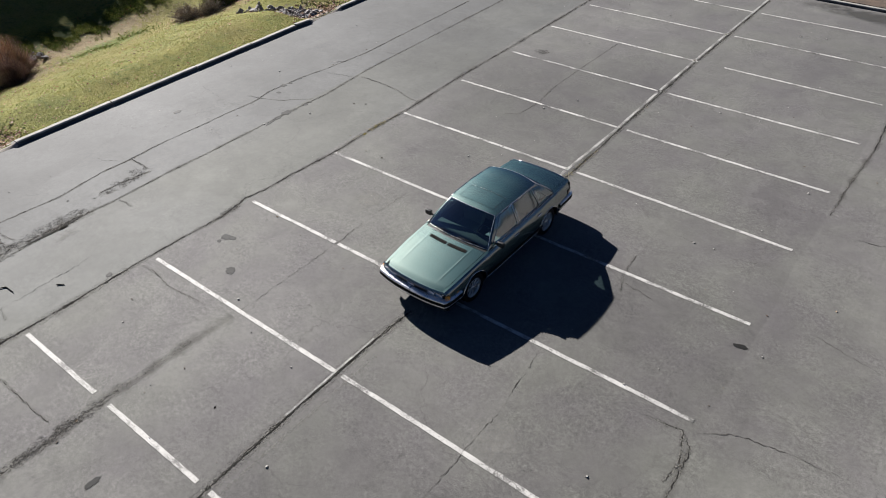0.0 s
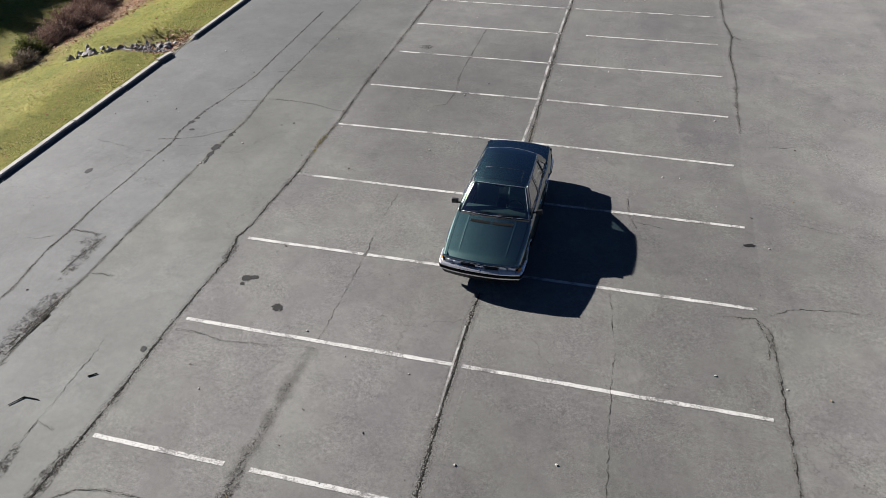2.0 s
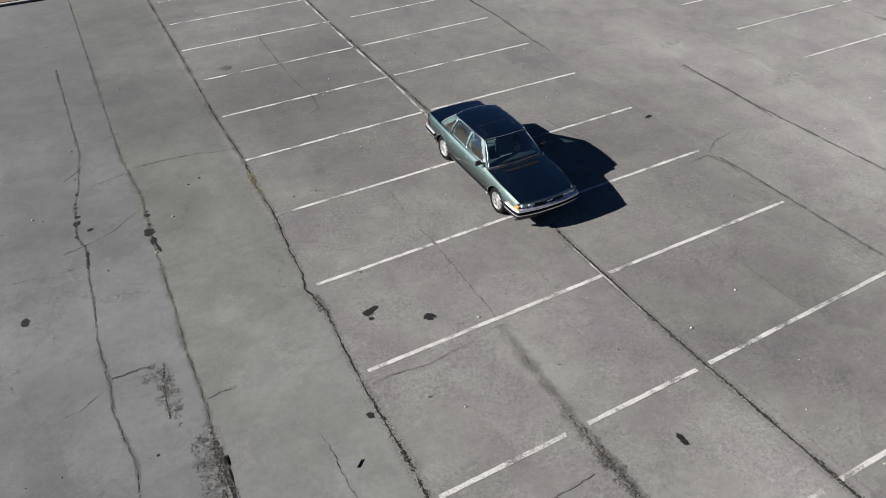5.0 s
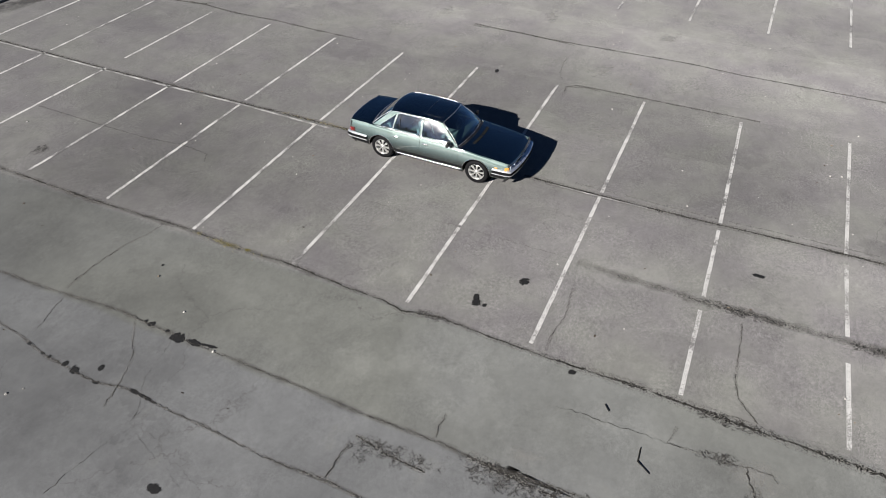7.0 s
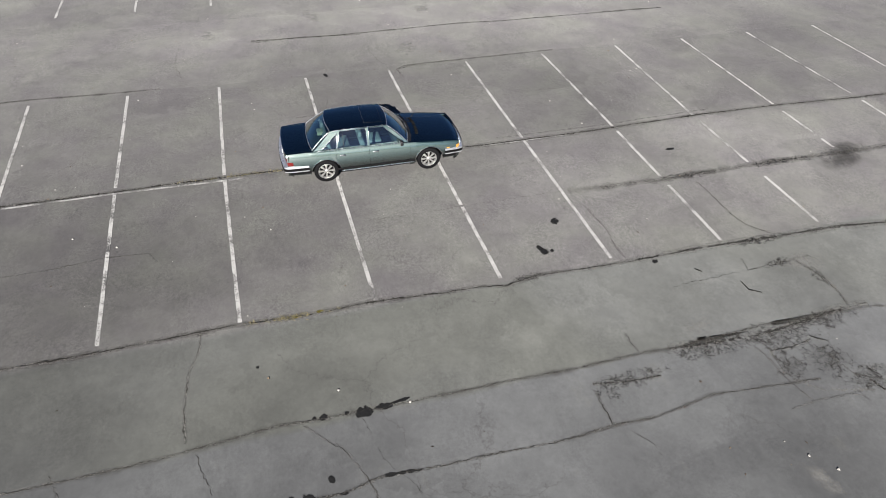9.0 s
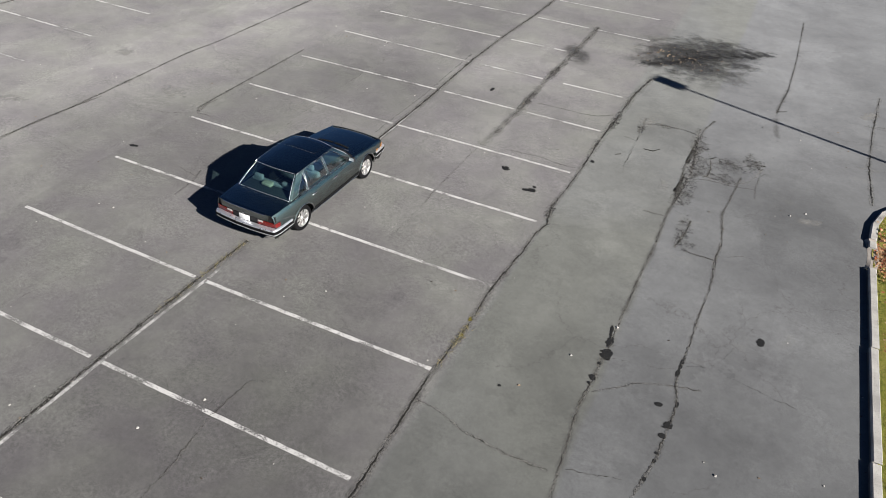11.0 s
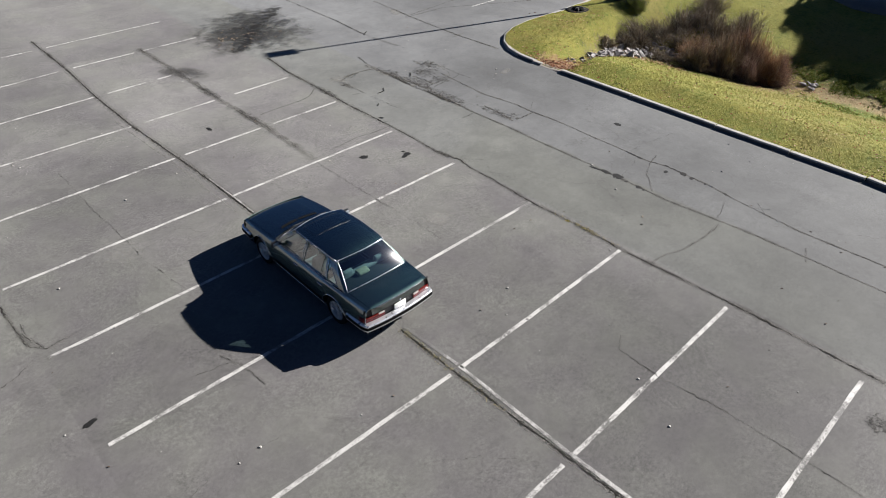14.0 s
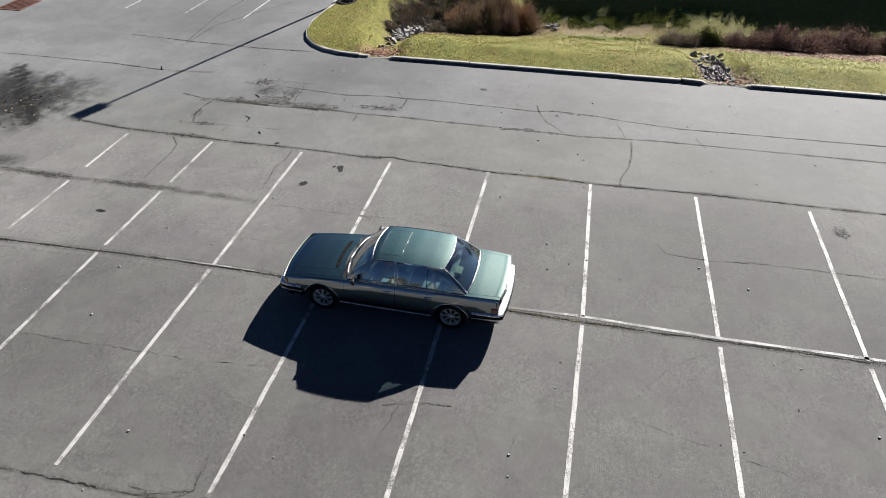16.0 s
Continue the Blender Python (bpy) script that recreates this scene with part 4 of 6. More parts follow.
for pts, w in (([(-7.67, -1.95), (-7.94, -1.93), (-8.18, -1.96)], 0.016), ([(-8.92, -0.72), (-9.21, -0.71), (-9.60, -0.71)], 0.022), ([(-9.69, -0.89), (-10.0, -1.05), (-10.16, -1.21), (-10.41, -1.19)], 0.012), ([(-6.24, -5.65), (-6.61, -5.57), (-6.63, -6.33), (-6.57, -6.79), (-6.54, -7.2), (-6.65, -7.31)], 0.014), ([(-6.57, -6.79), (-7.04, -6.97), (-7.38, -7.03), (-7.80, -7.03), (-8.15, -6.95)], 0.026),
        ([(-8.64, -4.26), (-8.92, -4.36), (-9.43, -4.35), (-9.75, -4.4), (-10.11, -4.51)], 0.014)):
    crack(pts, w)
for pts, w in (([(-10.16, -4.0), (-10.12, -4.5), (-10.14, -4.97), (-10.15, -5.31), (-10.27, -5.53)], 0.014), ([(-9.02, -5.57), (-9.36, -5.61), (-9.74, -5.69), (-9.89, -5.89)], 0.014), ([(-5.54, 6.23), (-5.92, 6.24), (-6.56, 6.45), (-7.36, 6.52), (-8.09, 6.5)], 0.02), ([(-8.36, 6.32), (-8.7, 6.26), (-9.02, 6.11), (-9.48, 6.07)], 0.012), ([(-8.17, 8.6), (-8.68, 8.38)], 0.014),
        ([(-8.25, 4.52), (-8.62, 4.21), (-8.88, 3.94), (-9.22, 3.78), (-9.53, 3.66), (-10.05, 3.52)], 0.014), ([(5.33, -0.3), (5.5, -0.9), (5.42, -1.3)], 0.02)):
    crack(pts, w)
strip([(-9.56, 3.37), (-9.59, 2.94), (-9.62, 2.55)], 0.13, TAR, "tar_seal", "black tar sealing on a seam")
line([(-9.75, 6.7), (-9.35, 7.1)], 0.02, "paint_mark", "faint white painted cross on asphalt")
line([(-9.68, 7.05), (-9.42, 6.75)], 0.02, "paint_mark", "faint white painted cross on asphalt")
line([(-0.10, -1.7), (-0.11, -2.7), (-0.10, -3.9)], 0.04, "seam_line", "faded white line along the middle joint")
for at, size, turn in (((-8.76, -1.55), (0.30, 1.15), 3), ((-8.50, -3.3), (0.34, 1.2), -6), ((-8.52, -4.75), (0.46, 1.5), -4), ((-8.40, -6.1), (0.32, 1.1), 4), ((-9.25, -4.6), (0.55, 0.5), 0), ((-9.95, -5.9), (0.45, 0.7), 20), ((-9.3, -5.5), (0.6, 0.7), 0),
                       ((-5.75, -6.6), (0.2, 1.1), 2), ((-2.86, -6.4), (0.22, 1.4), 0), ((-2.87, -9.3), (0.22, 1.6), 0), ((-7.2, -7.0), (0.5, 0.22), 0), ((-6.6, -6.4), (0.2, 0.7), 0), ((-9.0, -1.0), (0.35, 0.25), 0), ((-5.62, -0.7), (0.16, 0.6), 0), ((-4.45, 11.44), (0.42, 0.30), 0)):
    patch(at, size, BROKEN, "broken_asphalt", "dark net of cracks in crumbling asphalt", turn)
for pts, w in (([(-6.55, -7.06), (-6.96, -7.04), (-7.64, -7.08), (-8.15, -6.94)], 0.22), ([(-8.76, -4.53), (-9.4, -4.43), (-9.92, -4.79), (-10.2, -5.82)], 0.2), ([(0.22, -2.0), (0.20, -5.0), (0.3, -9.0)], 0.2)):
    strip(pts, w, PALEGRIT, "pale_grit", "pale crumbled grit along a crack")
# oil and tar spots
for x, y, a, b in ((-3.86, -2.06, 0.20, 0.16), (-4.90, -1.36, 0.20, 0.13), (-4.72, -1.30, 0.13, 0.09), (-4.88, -1.56, 0.1, 0.07), (-8.13, 4.33, 0.06, 0.06),
        (-8.16, 4.17, 0.11, 0.12), (-8.16, 3.76, 0.05, 0.05), (-8.22, 3.46, 0.17, 0.22), (-8.19, 3.11, 0.10, 0.24), (-8.14, 2.75, 0.05, 0.26),
        (-9.54, 5.91, 0.07, 0.07)):
    patch((x, y), (a, b), TAR, "oil_stain", "black oil stain soaked into grey asphalt", rng.uniform(-15, 15))
for x, y, a, b in ((-9.60, 5.47, 0.05, 0.06), (-9.59, 5.30, 0.05, 0.04), (-9.61, 4.89, 0.10, 0.08), (-9.64, 4.60, 0.15, 0.19), (-9.41, 4.22, 0.12, 0.07),
        (-9.71, 4.07, 0.04, 0.1), (-10.89, 1.61, 0.13, 0.2), (-1.54, -6.55, 0.09, 0.2), (-5.83, -3.68, 0.09, 0.14), (5.4, 2.13, 0.2, 0.09),
        (-6.7, 5.2, 0.07, 0.07)):
    patch((x, y), (a, b), TAR, "oil_stain", "black oil stain soaked into grey asphalt", rng.uniform(-15, 15))
# damp hollow with mud, off the end of the bays
for x, y, a, b, mat in ((-7.0, -13.4, 2.9, 3.4, DAMP), (-6.7, -12.9, 1.7, 2.2, WET), (-8.0, -14.4, 1.6, 2.0, WET), (-2.95, -11.2, 0.6, 1.2, DAMP), (4.0, 20.7, 3.5, 0.7, DAMP), (8.2, 21.8, 1.4, 0.5, DAMP)):
    patch((x, y), (a, b), mat, "damp_patch", "dark damp muddy patch on asphalt", rng.uniform(-30, 30) if mat is DAMP else 28)
for x, y, a, b in ((-5.9, -12.1, 0.45, 1.3), (-7.4, -13.5, 0.55, 1.7), (-9.0, -15.0, 0.5, 1.3)):
    patch((x, y), (a, b), WETCORE, "damp_patch", "black wet mud in a hollow of the asphalt", -46)
for x, y, a, b in ((-5.56, 4.35, 0.12, 0.3), (-5.5, 3.9, 0.08, 0.2)):
    patch((x, y), (a, b), MOSS, "moss", "yellow moss growing in a seam")
for x, y, a, b in ((-13.0, -11.4, 0.35, 0.9), (-12.9, -7.4, 0.5, 0.15), (9.6, 5.8, 0.7, 0.5), (11.0, 2.0, 1.2, 0.5), (10.6, -2.5, 0.9, 0.5), (-11.5, -3.6, 0.5, 0.3), (-7.9, -3.4, 0.3, 0.6), (-6.7, -6.9, 0.5, 0.7), (-3.3, 1.7, 0.7, 0.5), (3.0, -2.2, 0.8, 0.6), (7.0, -1.0, 0.9, 0.6)):
    patch((x, y), (a, b), PALE, "pale_scuff", "pale scuffed patch of dry asphalt", rng.uniform(-30, 30))

# loose bits on the lot
bits_v, bits_f = [], []
for i in range(170):
    x, y = rng.uniform(-13, 13), rng.uniform(-12, 20)
    if -1.0 < x < 1.2 and -0.9 < y < 4.3:
        continue
    r = rng.choice((0.011, 0.014, 0.018, 0.026))
    o = len(bits_v)
    bits_v += [(x + r * rng.uniform(0.7, 1.3) * math.cos(k * 1.257), y + r * rng.uniform(0.7, 1.3) * math.sin(k * 1.257), 0.003) for k in range(5)] + [(x + r * 0.7 * math.cos(k * 1.257), y + r * 0.7 * math.sin(k * 1.257), 0.003 + r * 0.7) for k in range(5)]
    bits_f += [(o + k, o + (k + 1) % 5, o + 5 + (k + 1) % 5, o + 5 + k) for k in range(5)] + [tuple(range(o + 5, o + 10))]
tagged(part("gravel_bits", mesh_of("gravel_bits", bits_v, bits_f, PEBBLE)), "scattered pale gravel bits on asphalt", "gravel", kind="stuff")
leaf_v, leaf_f = [], []


def leaf_at(x, y, z, r, v, f, lift=0.5):
    a = rng.uniform(0, 6.28)
    o = len(v)
    c, s = math.cos(a), math.sin(a)
    for lx, ly, lz in ((-1, 0, 0.1), (0, -0.55, 0), (1, 0, 0.25), (0, 0.55, lift)):
        v.append((x + r * (lx * c - ly * s), y + r * (lx * s + ly * c), z + r * lz * rng.uniform(0.5, 1.2) + 0.004))
    f.append((o, o + 1, o + 2, o + 3))


for i in range(130):
    x, y = rng.uniform(-12.9, 13), rng.uniform(-12, 20)
    if not (-1.0 < x < 1.2 and -0.9 < y < 4.3):
        leaf_at(x, y, 0, rng.uniform(0.015, 0.04), leaf_v, leaf_f)
for i in range(110):
    leaf_at(rng.gauss(-6.5, 0.7), rng.gauss(-13.0, 0.6), 0, rng.uniform(0.03, 0.07), leaf_v, leaf_f)
for i in range(60):
    leaf_at(-13.0 + rng.uniform(0, 0.3), rng.uniform(-2, 20), 0, 0.025, leaf_v, leaf_f)
tagged(part("dry_leaves_on_lot", mesh_of("dry_leaves_on_lot", leaf_v, leaf_f, LOTLEAF)), "few dry brown leaves blown over asphalt", "leaves", kind="stuff")
for pts in ([(-6.93, -5.16), (-7.21, -5.17), (-7.36, -5.39)], [(-8.71, -5.53), (-8.82, -5.64), (-8.91, -5.78)], [(-6.3, -4.4), (-6.42, -4.5)], [(-10.5, -10.2), (-10.2, -10.0)]):
    v, f = tube([(x, y, 0.014) for x, y in pts], [0.009, 0.012, 0.006][:len(pts)])
    tagged(part("stick", mesh_of("stick", v, f, CRACK)), "dark broken stick lying on asphalt", "stick", "fallen sticks")

# ---- lamp posts and drain ----
def lamp_post(at, height, base_r, base_h, base_mat, label, arm):
    post = thing("street_lamp", at, label, "street lamp")
    prof = [(0.0, -0.3), (base_r, -0.3), (base_r, base_h - 0.03), (base_r - 0.03, base_h), (0.0, base_h)]
    part("base", mesh_of("base", *lathe(prof, 24, "z"), base_mat, True), post, "round concrete footing" if base_mat is CREAM else "dark flared footing")
    part("flange", mesh_of("flange", *rounded_box(-0.16, 0.16, -0.16, 0.16, base_h, base_h + 0.04, 0.01), BRONZE), post)
    for sx in (-0.11, 0.11):
        for sy in (-0.11, 0.11):
            part("bolt", mesh_of("bolt", *lathe([(0, base_h + 0.04), (0.018, base_h + 0.04), (0.018, base_h + 0.08), (0, base_h + 0.08)], 6, "z"), BRONZE), post).location = (sx, sy, 0)
    part("pole", mesh_of("pole", *lathe([(0.0, base_h + 0.04), (0.075, base_h + 0.04), (0.055, height), (0, height)], 16, "z"), BRONZE, True), post)
    part("arm", mesh_of("arm", *tube([(0, 0, height - 0.1), (arm[0] * 0.5, arm[1] * 0.5, height), (arm[0], arm[1], height)], 0.03), BRONZE), post)
    n = Vector((arm[0], arm[1], 0)).normalized()
    head = part("lamp_head", mesh_of("lamp_head", *rounded_box(-0.36, 0.58, -0.27, 0.27, -0.10, 0.09, 0.03), BRONZE), post)
    head.matrix_basis = pose(arm[0], arm[1], height, 0, 0, math.degrees(math.atan2(n.y, n.x)))
    return post


lamp_post((-21.35, -5.55, lawn_z(-21.35, -5.55)), 7.6, 0.24, 0.3, BRONZE, "dark bronze parking lot lamp post on lawn", (0.5, -0.18))
lamp_post((18.35, -4.75, 0), 8.3, 0.33, 0.75, CREAM, "dark lamp post on round cream concrete footing", (-0.9, 0))
grate = thing("storm_drain", (-15.7, -20.4, 0), "rusty red-brown iron storm drain grate", "drain grate")
part("frame", mesh_of("frame", *joined(box_net(-0.72, 0.72, -0.62, -0.54, 0.0, 0.02), box_net(-0.72, 0.72, 0.54, 0.62, 0.0, 0.02), box_net(-0.72, -0.64, -0.54, 0.54, 0.0, 0.02), box_net(0.64, 0.72, -0.54, 0.54, 0.0, 0.02)), RUST), grate)
# flat near-black sheet painted as the shade of a pit below the bars
part("pit_shade", mesh_of("pit_shade", [(-0.64, -0.54, 0.006), (0.64, -0.54, 0.006), (0.64, 0.54, 0.006), (-0.64, 0.54, 0.006)], [(0, 1, 2, 3)], UNDER), grate)
bar = mesh_of("bar", *box_net(-0.025, 0.025, -0.54, 0.54, 0.008, 0.02), RUST)
for i in range(12):
    part("bar", bar, grate).location = (-0.58 + i * 0.1055, 0, 0)
inlet = thing("drain_inlet", (-18.85, -5.92, lawn_z(-18.85, -5.92)), "dark round drain inlet sunk in grass", "drain inlet")
part("dirt_ring", mesh_of("dirt_ring", *lathe([(0.0, 0.03), (0.36, 0.035), (0.5, 0.02), (0.56, -0.03)], 20, "z"), CRACK, True), inlet)
dome = part("dome_grate", mesh_of("dome_grate", *lathe([(0.27, 0.02), (0.27, 0.04), (0.24, 0.08), (0.16, 0.12), (0.06, 0.135), (0.0, 0.137)], 20, "z"), UNDER, True), inlet, "dark domed iron grate")
rib = mesh_of("rib", *tube([(0.28, 0, 0.03), (0.275, 0, 0.05), (0.245, 0, 0.088), (0.165, 0, 0.128), (0.05, 0, 0.142)], 0.014, 5), BRONZE)
for i in range(10):
    part("rib", rib, dome).rotation_euler = (0, 0, i * 0.6283)

# ---- grass, stones, brush and trees ----
rng = random.Random(23)


def over_swale(x, y):
    for yc, half, bend in ((-2.8, 0.62, -0.08), (9.65, 0.75, -0.06)):
        d = -12.96 - x
        if d < 5.2 and abs(y - (yc + bend * d)) < half:
            return True
    return False


gv, gf = [], []
count = 0
while count < 66000:
    x, y = -13.04 - 13.5 * rng.random() ** 1.15, rng.uniform(-7, 21)
    if y < float(np.interp(x, back_x, back_y)) + 0.06 or over_swale(x, y):
        continue
    if noise.noise((x * 0.9, y * 0.9, 7.7)) + rng.uniform(-0.5, 0.5) < -0.28:
        continue
    if ((x + 22.9) / 0.8) ** 2 + ((y - 5.4) / 3.2) ** 2 < rng.uniform(0.2, 1.4) or ((x + 19.7) / 1.4) ** 2 + ((y - 15.0) / 5.4) ** 2 < rng.uniform(0.2, 1.2):
        continue
    count += 1
    z = lawn_z(x, y)
    o = len(gv)
    a, h, w = rng.uniform(0, 6.28), rng.uniform(0.012, 0.032), rng.uniform(0.010, 0.020)
    lx, ly = rng.uniform(-0.05, 0.05), rng.uniform(-0.05, 0.05)
    gv += [(x + w * math.cos(a), y + w * math.sin(a), z - 0.01), (x - w * math.cos(a), y - w * math.sin(a), z - 0.01), (x + lx, y + ly, z + h)]
    gf.append((o, o + 1, o + 2))
tagged(part("grass_blades", mesh_of("grass_blades", gv, gf, GRASS)), "short yellow-green autumn grass blades", "grass", kind="stuff")
lv, lf = [], []
for i in range(2600):
    x, y = -13.1 - 10 * rng.random() ** 1.5, rng.uniform(-6.5, 20)
    if y > float(np.interp(x, back_x, back_y)) + 0.1:
        leaf_at(x, y, lawn_z(x, y) + 0.03, rng.uniform(0.02, 0.045), lv, lf)
for cx, cy, sx, sy, n in ((-13.35, -2.85, 0.35, 0.55, 700), (-14.0, -2.9, 0.6, 0.45, 300), (-13.25, 9.9, 0.3, 0.45, 500), (-13.7, 10.3, 0.5, 0.3, 120), (-19.7, 13.5, 0.7, 2.2, 1300), (-20.4, 18.0, 0.7, 2.0, 800), (-22.6, 2.6, 0.9, 0.8, 300), (-18.6, -1.3, 0.5, 0.8, 200), (-18.4, 12.6, 0.25, 1.2, 500), (-18.7, 15.8, 0.3, 1.7, 600), (-13.3, 10.0, 0.2, 0.3, 250), (-13.9, 9.3, 0.8, 0.5, 200), (-23.2, 5.4, 0.7, 2, 260), (-20.2, 8.8, 0.8, 0.7, 240), (-17.5, -5.0, 1.2, 0.8, 120)):
    for i in range(n):
        x, y = rng.gauss(cx, sx), rng.gauss(cy, sy)
        if x < -13.02:
            leaf_at(x, y, lawn_z(x, y) + 0.02, rng.uniform(0.025, 0.06), lv, lf)
tagged(part("fallen_leaves", mesh_of("fallen_leaves", lv, lf, LEAF)), "dry russet fallen leaves on grass", "leaves", kind="stuff")

wv, wf = [], []
for cx, cy, sx, sy, n in ((-23.9, 3.2, 0.4, 1.2, 3000), (-23.9, 6.2, 0.4, 1.6, 4200), (-23.6, 9.4, 0.4, 1.4, 3000), (-21.6, 5.6, 0.5, 1.0, 900)):
    for i in range(n):
        x, y = rng.gauss(cx, sx), rng.gauss(cy, sy)
        if noise.noise((x * 1.3, y * 1.3, 2.2)) < -0.05:
            continue
        a, r, h = rng.uniform(0, 6.28), rng.uniform(0.015, 0.04), rng.uniform(0.03, 0.09)
        z, o = lawn_z(x, y), len(wv)
        wv += [(x + r * math.cos(a), y + r * math.sin(a), z), (x - r * math.cos(a), y - r * math.sin(a), z), (x + rng.gauss(0, 0.06), y + rng.gauss(0, 0.06), z + h)]
        wf.append((o, o + 1, o + 2))
tagged(part("ditch_weeds", mesh_of("ditch_weeds", wv, wf, WEED)), "dark green weeds growing along the ditch", "weeds", kind="stuff")

sv, sf = [], []
for pts, n, w in ((SPINE[-2:], 170, 0.05), (SPINE[-3:-1], 60, 0.04), ([(-5.52, 4.7), (-5.55, 4.1)], 120, 0.05), ([(-5.5, 5.4), (-5.55, 3.4)], 80, 0.03)):
    for i in range(n):
        t = rng.random()
        x, y = pts[0][0] + (pts[1][0] - pts[0][0]) * t + rng.gauss(0, w), pts[0][1] + (pts[1][1] - pts[0][1]) * t
        a, o = rng.uniform(0, 6.28), len(sv)
        sv += [(x + 0.006 * math.cos(a), y + 0.006 * math.sin(a), 0.003), (x - 0.006 * math.cos(a), y - 0.006 * math.sin(a), 0.003), (x + rng.gauss(0, 0.04), y + rng.gauss(0, 0.04), rng.uniform(0.015, 0.05))]
        sf.append((o, o + 1, o + 2))
tagged(part("seam_grass", mesh_of("seam_grass", sv, sf, STRAW)), "straw-coloured grass tufts growing in asphalt seams", "grass", kind="stuff")

# riprap stones
stones = []
for k in range(6):
    bm = bmesh.new()
    for i in range(11):
        d = Vector((rng.gauss(0, 1), rng.gauss(0, 1), rng.gauss(0, 1))).normalized()
        bm.verts.new((d.x * rng.uniform(0.9, 1.3), d.y * rng.uniform(0.6, 0.9), d.z * rng.uniform(0.35, 0.7)))
    hull = bmesh.ops.convex_hull(bm, input=bm.verts[:])
    bmesh.ops.delete(bm, geom=[q for q in hull["geom_interior"] if isinstance(q, bmesh.types.BMVert)], context="VERTS")
    me = bpy.data.meshes.new("stone")
    bm.to_mesh(me)
    bm.free()
    me.materials.append(STONE)
    stones.append(me)


def stone_field(cx, cy, ex, ey, n, lo, hi):
    for i in range(n):
        x, y = rng.uniform(cx - ex, cx + ex), rng.uniform(cy - ey, cy + ey)
        r = rng.uniform(lo, hi)
        ob = new("stone", rng.choice(stones))
        ob.matrix_world = pose(x, y, lawn_z(x, y) + r * 0.25, rng.uniform(-55, 55), rng.uniform(-55, 55), rng.uniform(0, 360)) @ Matrix.Diagonal((r * rng.uniform(0.8, 1.3), r, r, 1))
        tagged(ob, "angular grey riprap stone in the ditch", "stone", "riprap stones")


stone_field(-14.4, 9.5, 1.1, 0.5, 120, 0.06, 0.15)
stone_field(-16.6, 9.4, 1.0, 0.6, 45, 0.06, 0.17)
stone_field(-15.1, -2.98, 0.8, 0.25, 18, 0.05, 0.13)
stone_field(-17.0, -3.1, 0.9, 0.45, 45, 0.08, 0.20)
stone_field(-18.8, -2.9, 0.9, 0.6, 48, 0.09, 0.24)
stone_field(-20.4, -2.5, 0.8, 0.6, 25, 0.09, 0.23)
stone_field(-23.2, 2.95, 0.35, 0.3, 9, 0.08, 0.16)


